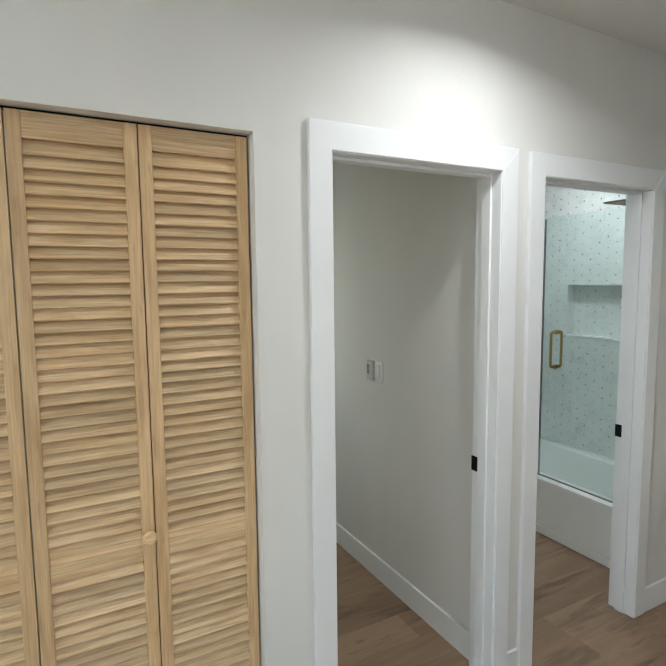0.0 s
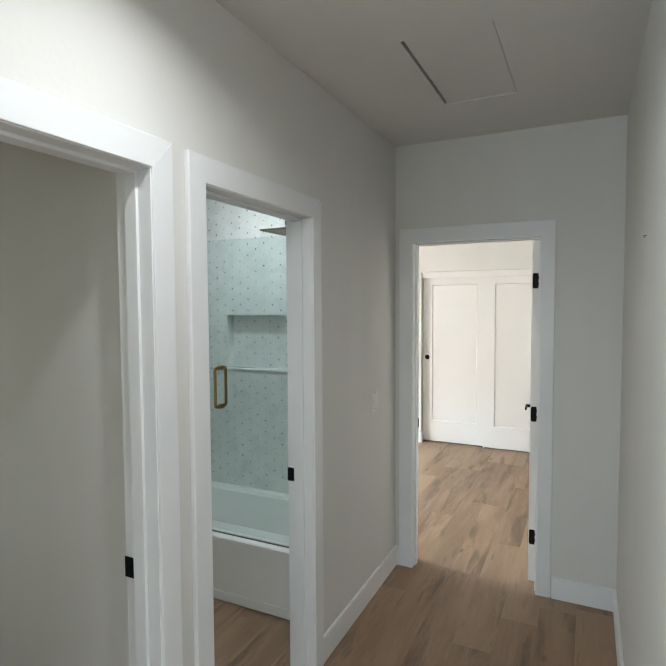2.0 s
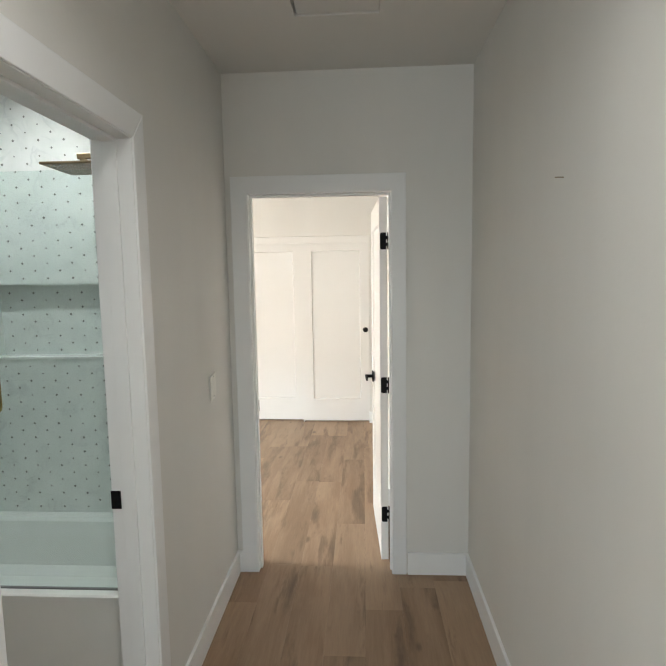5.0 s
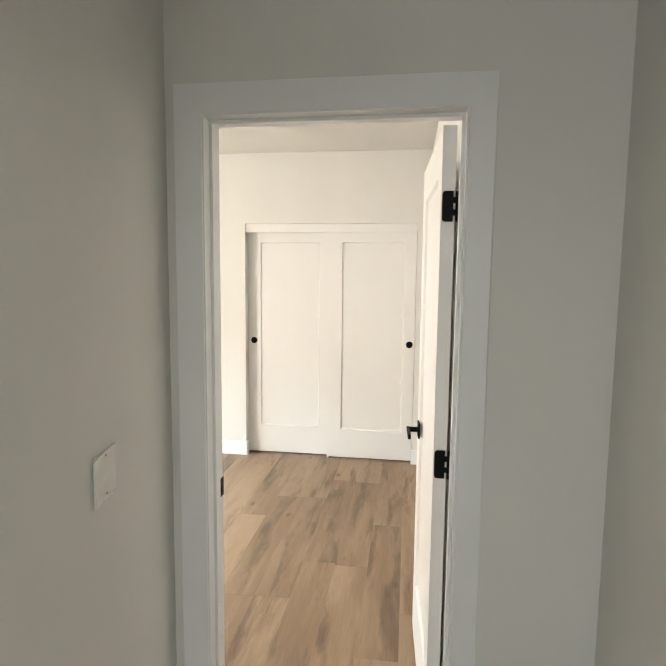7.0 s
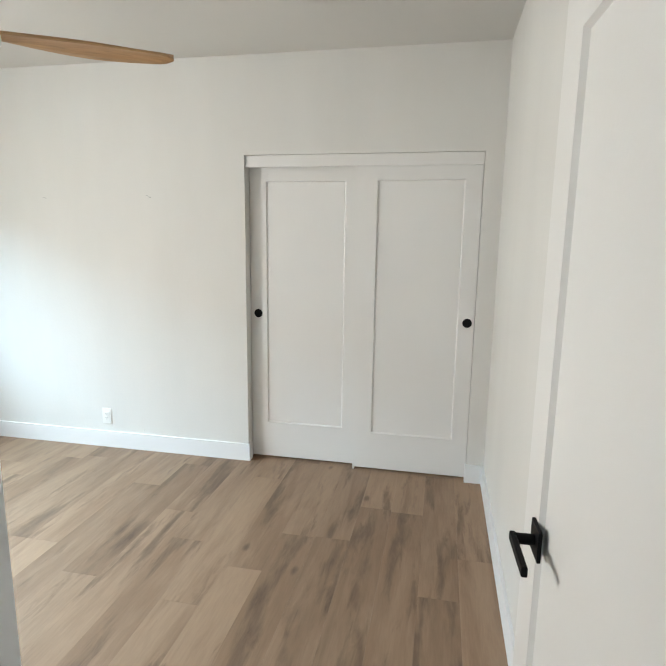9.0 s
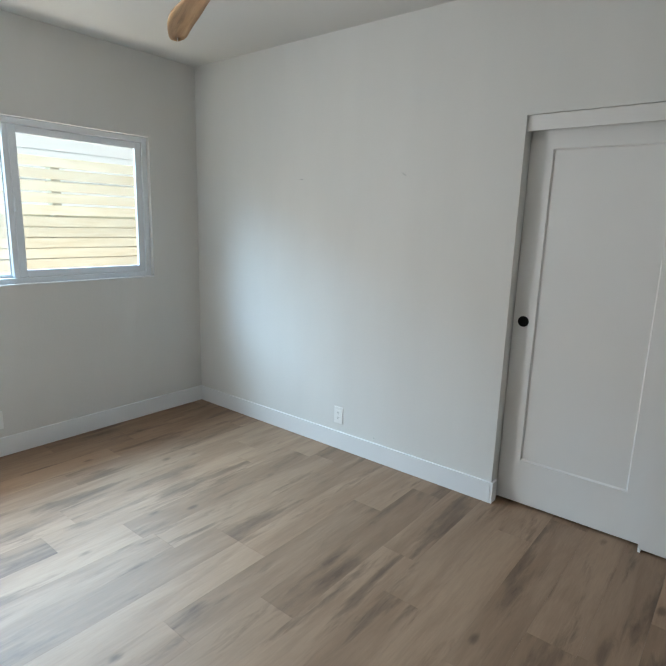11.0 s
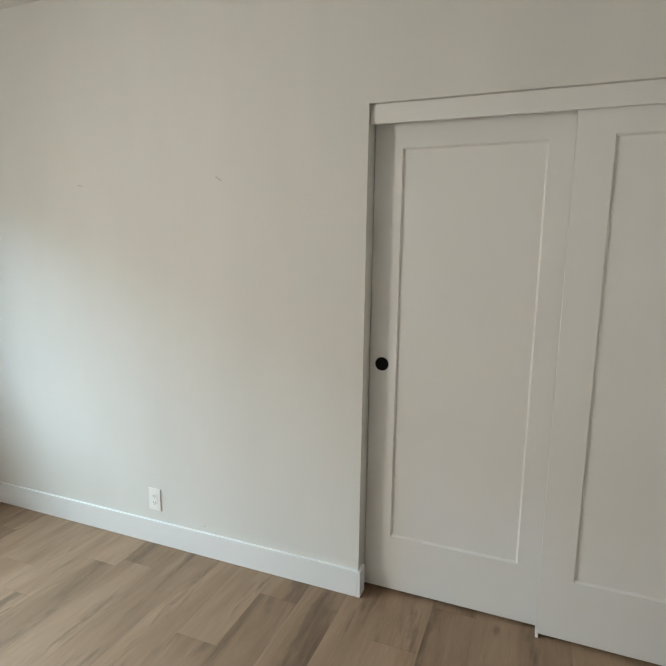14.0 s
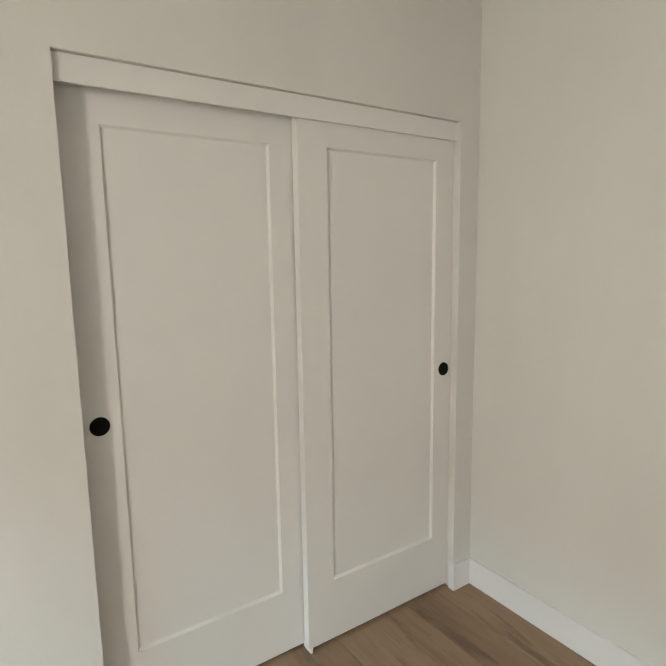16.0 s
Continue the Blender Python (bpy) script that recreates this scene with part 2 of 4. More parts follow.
def glass_mat(name, tint, rough=0.0, glare_veil=0.0):
    """Thin clear pane: mostly see-through, with a weak mirror gloss and, if asked, a pale veil that imitates glare."""
    m = bpy.data.materials.new(name)
    m.use_nodes = True
    nt, L = m.node_tree, m.node_tree.links
    nt.nodes.remove(nt.nodes["Principled BSDF"])
    out = nt.nodes["Material Output"]
    tr = nt.nodes.new("ShaderNodeBsdfTransparent")
    tr.inputs["Color"].default_value = (*tint, 1)
    gl = nt.nodes.new("ShaderNodeBsdfGlossy")
    gl.inputs["Roughness"].default_value = rough
    lw = nt.nodes.new("ShaderNodeLayerWeight")
    pw = nt.nodes.new("ShaderNodeMath")
    pw.operation = "POWER"
    pw.inputs[1].default_value = 4.5
    L.new(lw.outputs["Facing"], pw.inputs[0])
    fr = nt.nodes.new("ShaderNodeMath")
    fr.operation = "MULTIPLY_ADD"
    fr.inputs[1].default_value, fr.inputs[2].default_value = 0.6, 0.035
    L.new(pw.outputs[0], fr.inputs[0])
    mx = nt.nodes.new("ShaderNodeMixShader")
    L.new(fr.outputs[0], mx.inputs[0])
    L.new(tr.outputs[0], mx.inputs[1])
    L.new(gl.outputs[0], mx.inputs[2])
    last = mx
    # uneven translucent veil stands in for bright haze over the view
    if glare_veil:
        veil_noise = nt.nodes.new("ShaderNodeTexNoise")
        veil_noise.inputs["Scale"].default_value, veil_noise.inputs["Detail"].default_value = 5.0, 4
        amount = nt.nodes.new("ShaderNodeMapRange")
        amount.inputs["To Min"].default_value, amount.inputs["To Max"].default_value = glare_veil * 0.6, glare_veil * 1.4
        L.new(veil_noise.outputs["Fac"], amount.inputs["Value"])
        haze = nt.nodes.new("ShaderNodeBsdfTranslucent")
        haze.inputs["Color"].default_value = (0.85, 0.85, 0.84, 1)
        last = nt.nodes.new("ShaderNodeMixShader")
        L.new(amount.outputs[0], last.inputs[0])
        L.new(mx.outputs[0], last.inputs[1])
        L.new(haze.outputs[0], last.inputs[2])
    L.new(last.outputs[0], out.inputs["Surface"])
    return m


WALL = node_mat("wall_paint", (0.70, 0.692, 0.665), 0.75, vary=0.022, scale=3.2, bump=0.14, bump_scale=70, spec=0.25, stretch=(1, 1, 0.22))
CEIL = node_mat("ceiling_paint", (0.665, 0.655, 0.63), 0.85, vary=0.012, scale=1.3, bump=0.12, bump_scale=80, spec=0.2)
TRIM = node_mat("trim_paint", (0.775, 0.785, 0.79), 0.38, vary=0.012, scale=3, bump=0.03, bump_scale=60)
DOORP = node_mat("door_paint", (0.75, 0.742, 0.725), 0.45, vary=0.012, scale=2, bump=0.04, bump_scale=70)
BLACK = node_mat("black_metal", (0.005, 0.005, 0.006), 0.55, spec=0.12, metal=0.0, vary=0.1, bump=0.02)
BRASS = node_mat("brushed_brass", (0.42, 0.29, 0.10), 0.28, metal=1.0, vary=0.08, bump=0.03)
BRONZE = node_mat("brushed_bronze", (0.26, 0.20, 0.12), 0.35, metal=1.0, vary=0.08, bump=0.03)
PLASTIC = node_mat("white_plastic", (0.82, 0.82, 0.80), 0.35, vary=0.01, bump=0.0)
GREYP = node_mat("grey_plastic", (0.33, 0.34, 0.33), 0.5, vary=0.03, bump=0.0)
SENSOR = node_mat("pale_grey_plastic", (0.52, 0.53, 0.51), 0.45, vary=0.03, bump=0.0)
PAPER = node_mat("masking_paper", (0.78, 0.77, 0.73), 0.8, vary=0.05, scale=30, bump=0.2, bump_scale=40)
DARK = node_mat("dark_slot", (0.006, 0.006, 0.006), 0.7, spec=0.1, vary=0.1, bump=0.0)
TUB = node_mat("tub_enamel", (0.84, 0.85, 0.83), 0.16, vary=0.01, bump=0.0)
TILE = node_mat("marble_tile", (0.80, 0.82, 0.80), 0.30, vary=0.03, scale=9, bump=0.02, color2=(0.70, 0.73, 0.71))


def add_veins(m, vein, scale):
    """Thin wandering grey veins laid into a stone material's colour."""
    nt, L = m.node_tree, m.node_tree.links
    b = nt.nodes["Principled BSDF"]
    old = b.inputs["Base Color"].links[0].from_socket
    tc = nt.nodes.new("ShaderNodeTexCoord")
    n = nt.nodes.new("ShaderNodeTexNoise")
    n.inputs["Scale"].default_value, n.inputs["Detail"].default_value, n.inputs["Distortion"].default_value = scale, 3, 0.9
    L.new(tc.outputs["Object"], n.inputs["Vector"])
    d = nt.nodes.new("ShaderNodeMath")
    d.operation = "SUBTRACT"
    d.inputs[1].default_value = 0.5
    L.new(n.outputs["Fac"], d.inputs[0])
    a = nt.nodes.new("ShaderNodeMath")
    a.operation = "ABSOLUTE"
    L.new(d.outputs[0], a.inputs[0])
    r = nt.nodes.new("ShaderNodeMapRange")
    for key, v in (("From Min", 0.0), ("From Max", 0.06), ("To Min", 0.34), ("To Max", 0.0)):
        r.inputs[key].default_value = v
    L.new(a.outputs[0], r.inputs["Value"])
    patch = nt.nodes.new("ShaderNodeTexNoise")
    patch.inputs["Scale"].default_value = scale * 0.9
    L.new(tc.outputs["Object"], patch.inputs["Vector"])
    pr = nt.nodes.new("ShaderNodeMapRange")
    pr.inputs["From Min"].default_value, pr.inputs["From Max"].default_value = 0.48, 0.62
    L.new(patch.outputs["Fac"], pr.inputs["Value"])
    mul = nt.nodes.new("ShaderNodeMath")
    mul.operation = "MULTIPLY"
    L.new(r.outputs[0], mul.inputs[0])
    L.new(pr.outputs[0], mul.inputs[1])
    mix = nt.nodes.new("ShaderNodeMix")
    mix.data_type = "RGBA"
    L.new(mul.outputs[0], mix.inputs["Factor"])
    L.new(old, mix.inputs["A"])
    mix.inputs["B"].default_value = (*vein, 1)
    L.new(mix.outputs["Result"], b.inputs["Base Color"])


add_veins(TILE, (0.46, 0.49, 0.50), 8.0)
DOT = node_mat("tile_dot", (0.21, 0.22, 0.21), 0.3, vary=0.2, bump=0.0)
SUBFLOOR = node_mat("floor_joint", (0.06, 0.045, 0.03), 0.9, vary=0.1)
VINYL = node_mat("window_vinyl", (0.76, 0.80, 0.84), 0.35, vary=0.01, bump=0.0)
RUBBER = node_mat("grey_seal", (0.2, 0.2, 0.2), 0.7, vary=0.05)
SIDING = node_mat("white_siding", (0.86, 0.86, 0.84), 0.7, vary=0.03, scale=3, bump=0.1)
SHINGLE = node_mat("grey_blue_shingle", (0.33, 0.375, 0.41), 0.9, vary=0.1, scale=14, bump=0.5, bump_scale=120)
GROUND = node_mat("ground_soil", (0.22, 0.19, 0.15), 0.95, vary=0.25, scale=3, bump=0.6, bump_scale=40)
BOXGREY = node_mat("grey_metal_box", (0.50, 0.56, 0.60), 0.5, vary=0.05)
PLANK = plank_mat("vinyl_plank", (0.314, 0.209, 0.134), (0.238, 0.151, 0.093), (0.138, 0.086, 0.054), 0.5)
PINE = wood_mat("clear_pine", (0.76, 0.545, 0.32), (0.60, 0.395, 0.20), 0.5, "X", 2.2, 0.13, 0.0, 0.22, 0.38)
PINE_V = wood_mat("clear_pine_stile", (0.70, 0.485, 0.27), (0.56, 0.36, 0.18), 0.5, "Z", 2.2, 0.13, 0.2, 0.18, 0.26)
CEDAR = wood_mat("fence_cedar", (0.50, 0.43, 0.325), (0.455, 0.375, 0.265), 0.75, "X", 1.0, 0.06, 0.25, 0.18)
BLADE = wood_mat("fan_blade_wood", (0.56, 0.35, 0.175), (0.44, 0.255, 0.12), 0.45, "X", 2.0, 0.2, 0.0, 0.1)
# left panes carry the glare veil, which whitens the fence behind
GLASS = glass_mat("window_glass", (0.98, 0.99, 0.985), glare_veil=0.014)
SCREEN = glass_mat("screened_glass", (0.97, 0.965, 0.94))
SHOWER_GLASS = glass_mat("shower_glass", (0.925, 0.968, 0.962))

# ---------------- builders ----------------


def box(bm, x0, x1, y0, y1, z0, z1):
    v = [bm.verts.new((x, y, z)) for x in (x0, x1) for y in (y0, y1) for z in (z0, z1)]
    for f in ((0, 1, 3, 2), (4, 6, 7, 5), (0, 4, 5, 1), (2, 3, 7, 6), (0, 2, 6, 4), (1, 5, 7, 3)):
        bm.faces.new([v[i] for i in f])
    return bm


def bevelled(bm, width, seg=2):
    if width:
        bmesh.ops.bevel(bm, geom=[e for e in bm.edges], offset=width, segments=seg, affect="EDGES", profile=0.5, clamp_overlap=True)
    return bm


def mesh_of(name, bm, material, smooth=False):
    bmesh.ops.recalc_face_normals(bm, faces=bm.faces)
    me = bpy.data.meshes.new(name)
    bm.to_mesh(me)
    bm.free()
    me.materials.append(material)
    if smooth:
        for p in me.polygons:
            p.use_smooth = True
    return me


def part(name, bm, material, parent, label="", smooth=False):
    ob = new(name, mesh_of(name, bm, material, smooth))
    ob.parent = parent
    if label:
        ob["label"] = label
    return ob


def block(*b, w=0.0):
    return bevelled(box(bmesh.new(), *b), w)


def empty(name, at, label, category, group="", kind=""):
    e = new(name)
    e.empty_display_size = 0.05
    e.location = at
    return tagged(e, label, category, group, kind)


def under(name, bm, material, parent, label="", smooth=False):
    """A part given in world coordinates under a thing whose base is set elsewhere."""
    bmesh.ops.translate(bm, verts=bm.verts, vec=-parent.matrix_basis.translation)
    return part(name, bm, material, parent, label, smooth)


def structure(name, bm, material, label, category):
    return tagged(new(name, mesh_of(name, bm, material)), label, category, "", "structure")


def solid_grid(us, ws, solid, place):
    """One closed skin round the filled cells of a grid: place(u, w, side) gives a corner."""
    bm = bmesh.new()
    seen = {}

    def vert(u, w, s):
        key = (u, w, s)
        if key not in seen:
            seen[key] = bm.verts.new(place(u, w, s))
        return seen[key]

    nu, nw = len(us) - 1, len(ws) - 1
    full = [[solid((us[i] + us[i + 1]) / 2, (ws[j] + ws[j + 1]) / 2) for j in range(nw)] for i in range(nu)]
    for i in range(nu):
        for j in range(nw):
            if not full[i][j]:
                continue
            a, b, c, d = us[i], us[i + 1], ws[j], ws[j + 1]
            for s in (0, 1):
                bm.faces.new([vert(a, c, s), vert(b, c, s), vert(b, d, s), vert(a, d, s)])
            for near, (p, q) in (((i - 1, j), ((a, c), (a, d))), ((i + 1, j), ((b, c), (b, d))), ((i, j - 1), ((a, c), (b, c))), ((i, j + 1), ((a, d), (b, d)))):
                inside = 0 <= near[0] < nu and 0 <= near[1] < nw and full[near[0]][near[1]]
                if not inside:
                    bm.faces.new([vert(*p, 0), vert(*q, 0), vert(*q, 1), vert(*p, 1)])
    return bm


def wall(name, axis, c0, c1, u0, u1, z0, z1, holes, label, material=None):
    """A wall c0..c1 thick across the axis, u0..u1 long, with openings (u0, u1, z0, z1) through it."""
    us = sorted({u0, u1, *[h for o in holes for h in o[:2]]})
    zs = sorted({z0, z1, *[h for o in holes for h in o[2:]]})
    us, zs = [u for u in us if u0 <= u <= u1], [z for z in zs if z0 <= z <= z1]

    def solid(u, z):
        return not any(o[0] < u < o[1] and o[2] < z < o[3] for o in holes)

    def place(u, z, s):
        c = c1 if s else c0
        return (c, u, z) if axis == "x" else (u, c, z)

    return structure(name, solid_grid(us, zs, solid, place), material or WALL, label, "wall")


# ---------------- large structure ----------------
CEIL_Z = 2.64
HALL_L, HALL_R, END_X, BED_W = 1.465, 0.207, 3.58, 3.685
BED_E, BED_N, BED_S = 6.57, 4.755, 0.585
BATH_Y = 1.57
Z0 = -0.02

floor = structure("floor", block(-3.8, 7.3, -3.4, 4.875, -0.12, -0.006), SUBFLOOR, "tan wood-look vinyl plank floor laid lengthwise", "floor")

HATCH = (2.335, 3.03, 0.685, 1.02)
us = [-3.8, HATCH[0], HATCH[1], 7.3]
vs = [-3.4, HATCH[2], HATCH[3], 4.875]
cbm = solid_grid(us, vs, lambda u, w: not (HATCH[0] < u < HATCH[1] and HATCH[2] < w < HATCH[3]), lambda u, w, s: (u, w, CEIL_Z + 0.12 * s))
structure("ceiling", cbm, CEIL, "flat painted plaster ceiling, off-white", "ceiling")
hatch = empty("ceiling_hatch", (2.68, 0.85, CEIL_Z), "painted attic access panel set in the hall ceiling", "hatch")
under("hatch_panel", block(HATCH[0] + 0.006, HATCH[1] - 0.008, HATCH[2] + 0.003, HATCH[3] - 0.010, CEIL_Z + 0.004, CEIL_Z + 0.02, w=0.003), CEIL, hatch)
under("hatch_backing", block(HATCH[0] - 0.05, HATCH[1] + 0.05, HATCH[2] - 0.05, HATCH[3] + 0.05, CEIL_Z + 0.121, CEIL_Z + 0.14), SUBFLOOR, hatch)

CLOSET = (-0.66, 0.556, Z0, 2.075)
D1 = (0.80, 1.511)
D2 = (1.735, 2.444)
DB = (0.611, 1.351)
HEAD = 2.045
wall("wall_hall_north", "y", HALL_L, BATH_Y, -1.2, END_X, Z0, CEIL_Z,
     [CLOSET, (D1[0] - 0.015, D1[1] + 0.015, Z0, HEAD + 0.015), (D2[0] - 0.015, D2[1] + 0.015, Z0, HEAD + 0.015)], "smooth off-white painted hall wall with a closet and two doorways")
wall("wall_hall_end", "x", END_X, BED_W, 0.087, 4.875, Z0, CEIL_Z, [(DB[0] - 0.015, DB[1] + 0.015, Z0, HEAD + 0.015)], "off-white painted wall between hall and bedroom with a doorway")
wall("wall_hall_south", "y", 0.087, HALL_R, 1.3, END_X, Z0, CEIL_Z, [], "smooth off-white painted hall wall")
wall("wall_bedroom_south", "y", 0.465, BED_S, BED_W, 7.3, Z0, CEIL_Z, [], "smooth off-white painted bedroom wall")
BC = (0.693, 2.17, Z0, 2.05)
wall("wall_bedroom_east", "x", BED_E, BED_E + 0.115, BED_S, BED_N, Z0, CEIL_Z, [BC], "off-white painted bedroom wall with a closet opening")
WIN = (3.84, 6.155, 1.075, 2.078)
wall("wall_bedroom_north", "y", BED_N, BED_N + 0.12, BED_W, 7.3, Z0, CEIL_Z, [WIN], "off-white painted bedroom wall with a wide window")
wall("wall_closet_back", "x", 7.2, 7.3, BED_S, BED_N, Z0, CEIL_Z, [], "plain painted back wall of the bedroom closet")
wall("wall_closet_side", "y", 2.3, 2.4, BED_E + 0.115, 7.2, Z0, CEIL_Z, [], "plain painted side wall of the bedroom closet")
# rooms behind the two hall doorways
wall("wall_partition", "x", 1.557, 1.66, BATH_Y, 3.4, Z0, CEIL_Z, [], "off-white painted partition wall between two small rooms")
# narrow rear opening, out of view, added only to hold the fill lamp
wall("wall_rear", "y", 3.4, 3.5, -1.2, END_X, Z0, CEIL_Z, [(0.74, 1.0, 0.9, 2.05)], "plain painted rear wall")
wall("wall_storage_west", "x", 0.60, 0.68, BATH_Y, 3.4, Z0, CEIL_Z, [], "plain painted side wall")
wall("wall_linen_back", "y", 2.2, 2.3, -1.2, 0.60, Z0, CEIL_Z, [], "plain painted back wall of the hall closet")
# living space behind the start of the walk; north and south openings added for fill lamps
wall("wall_living_west", "x", -3.8, -3.6, -3.4, HALL_L, Z0, CEIL_Z, [(-1.3, 1.4, 0.75, 2.15)], "plain painted wall out of view with an opening for a lamp")
wall("wall_living_north", "y", HALL_L, BATH_Y, -3.8, -1.2, Z0, CEIL_Z, [(-2.5, -1.3, 0.8, 2.2)], "plain painted wall out of view with an opening for a lamp")
wall("wall_living_south", "y", -3.4, -3.2, -3.6, 3.7, Z0, CEIL_Z, [(-0.55, 1.25, 0.8, 2.2)], "plain painted wall out of view with an opening for a lamp")
wall("wall_living_east", "x", 3.58, 3.685, -3.2, 0.087, Z0, CEIL_Z, [], "plain painted wall")

# ground outside, one sheet to the horizon
gbm = bmesh.new()
bmesh.ops.create_grid(gbm, x_segments=2, y_segments=2, size=900)
bmesh.ops.translate(gbm, verts=gbm.verts, vec=(0, 0, -0.16))
structure("ground", gbm, GROUND, "bare brown soil yard", "ground")

# ---------------- baseboards ----------------
BASE_H, BASE_T = 0.122, 0.014


def baseboard(label, *runs):
    """Runs (x0, x1, y0, y1) of one board round a wall, butted end to end."""
    for r in runs:
        structure("baseboard", block(*r, -0.004, BASE_H, w=0.002), TRIM, label, "baseboard")


CAS = 0.078
white_base = "flat white painted baseboard with an eased top edge"
baseboard(white_base,
          (0.562, D1[0] - CAS - 0.001, HALL_L - BASE_T, HALL_L),
          (D1[1] + CAS + 0.001, D2[0] - CAS - 0.001, HALL_L - BASE_T, HALL_L),
          (D2[1] + CAS + 0.001, END_X - BASE_T, HALL_L - BASE_T, HALL_L),
          (END_X - BASE_T, END_X, HALL_R, DB[0] - CAS - 0.001),
          (END_X - BASE_T, END_X, DB[1] + CAS + 0.004, HALL_L),
          (1.3, END_X - BASE_T, HALL_R, HALL_R + BASE_T),
          (BED_E - BASE_T, BED_E, BC[1] + 0.0, BED_N - BASE_T),
          (BED_E - BASE_T, BED_E + 0.05, BC[1] - BASE_T, BC[1]),
          (BED_E - BASE_T, BED_E + 0.02, BC[0], BC[0] + 0.010),
          (BED_E - BASE_T, BED_E, BED_S + BASE_T, BC[0]),
          (BED_W, BED_E, BED_N - BASE_T, BED_N),
          (BED_W + 0.75, BED_E, BED_S, BED_S + BASE_T),
          (BED_W, BED_W + BASE_T, 1.48, BED_N - BASE_T),
          (1.557 - BASE_T, 1.557, BATH_Y + 0.02, 3.4),
          (0.68, 1.557 - BASE_T, 3.4 - BASE_T, 3.4))

# ---------------- door frames ----------------


def prism(axis, poly, c0, c1):
    """A flat polygon (u, z) drawn out from c0 to c1 across the axis."""
    bm = bmesh.new()
    rows = []
    for c in (c0, c1):
        rows.append([bm.verts.new((c, u, z) if axis == "x" else (u, c, z)) for u, z in poly])
    bm.faces.new(rows[0])
    bm.faces.new(rows[1][::-1])
    n = len(poly)
    for i in range(n):
        bm.faces.new([rows[0][i], rows[0][(i + 1) % n], rows[1][(i + 1) % n], rows[1][i]])
    return bm


def door_frame(label, axis, u0, u1, face, back, out_face, out_back, stop_at, strike_u, lo=CAS, hi=CAS, back_hi=CAS, top=0.086):
    """Jambs, stops and mitred casing of one doorway u0..u1; face and back are the wall's two sides."""
    mid = (u0 + u1) / 2
    at = (mid, face, 0) if axis == "y" else (face, mid, 0)
    f = empty("door_frame", at, label, "door frame", "white door frames", "structure")

    def put(name, u_a, u_b, c_a, c_b, z_a, z_b, w=0.0008, mat=TRIM):
        b = (u_a, u_b, c_a, c_b) if axis == "y" else (c_a, c_b, u_a, u_b)
        return under(name, block(*b, z_a, z_b, w=w), mat, f)

    a, b = u0 + 0.004, u1 - 0.004
    put("jamb", u0 - 0.014, a, face - 0.012, back + 0.010, 0.0, HEAD - 0.004)
    put("jamb", b, u1 + 0.014, face - 0.012, back + 0.010, 0.0, HEAD - 0.004)
    put("head_jamb", u0 - 0.014, u1 + 0.014, face - 0.012, back + 0.010, HEAD - 0.003, HEAD + 0.014)
    s0, s1 = stop_at
    put("door_stop", a, a + 0.010, s0, s1, 0.0, HEAD - 0.004, 0.001)
    put("door_stop", b - 0.010, b, s0, s1, 0.0, HEAD - 0.004, 0.001)
    put("head_stop", a + 0.010, b - 0.010, s0, s1, HEAD - 0.014, HEAD - 0.003, 0.002)
    def eased(bm):
        ci = 1 if axis == "y" else 0
        long = [e for e in bm.edges if abs(e.verts[0].co[ci] - e.verts[1].co[ci]) < 1e-6 and (abs(e.verts[0].co.z - e.verts[1].co.z) > 1.5 or abs(e.verts[0].co.z - e.verts[1].co.z) < 1e-4)]
        bmesh.ops.bevel(bm, geom=long, offset=0.003, segments=2, affect="EDGES", profile=0.5, clamp_overlap=True)
        return bm

    for c0, c1, hh in ((out_face, face, hi), (back, out_back, back_hi)):
        h0, h1 = (c0 + 0.0015, c1) if c0 == out_face else (c0, c1 - 0.0015)  # head casing a little shy of the legs
        under("casing", eased(prism(axis, [(u0 - lo, 0), (u0, 0), (u0, HEAD), (u0 - lo, HEAD + top)], c0, c1)), TRIM, f)
        under("casing", eased(prism(axis, [(u1 + hh, 0), (u1, 0), (u1, HEAD), (u1 + hh, HEAD + top)], c0, c1)), TRIM, f)
        under("head_casing", eased(prism(axis, [(u0, HEAD + 0.0002), (u1, HEAD + 0.0002), (u1 + hh, HEAD + top + 0.0002), (u0 - lo, HEAD + top + 0.0002)], h0, h1)), TRIM, f)
    # black strike plate let into the latch jamb
    if strike_u is not None:
        u, c0, c1, sgn = strike_u
        pa, pb = sorted((u, u + sgn * 0.003))
        plate = put("strike_plate", pa, pb, c0, c1, 0.877, 0.938, 0.001, BLACK)
        cm = (c0 + c1) / 2
        qa, qb = sorted((u + sgn * 0.003, u + sgn * 0.0045))
        bm = block(*((qa, qb, cm - 0.006, cm + 0.008) if axis == "y" else (cm - 0.008, cm + 0.006, qa, qb)), 0.893, 0.915)
        under("latch_hole", bm, DARK, f)
    return f


door_frame("white painted door frame of a small room off the hall", "y", *D1, HALL_L, BATH_Y, HALL_L - 0.019, BATH_Y + 0.014, (1.498, 1.541), (D1[1] - 0.004, 1.550, 1.583, -1))
door_frame("white painted door frame of the bathroom", "y", *D2, HALL_L, BATH_Y, HALL_L - 0.019, BATH_Y + 0.014, (1.498, 1.541), (D2[1] - 0.004, 1.550, 1.583, -1))
door_frame("white painted bedroom door frame at the end of the hall", "x", *DB, END_X, BED_W, END_X - 0.015, BED_W + 0.014, (3.612, 3.648), (DB[1] - 0.004, 3.655, 3.697, -1), lo=0.072, hi=0.084, back_hi=0.084)

# ---------------- round helpers ----------------


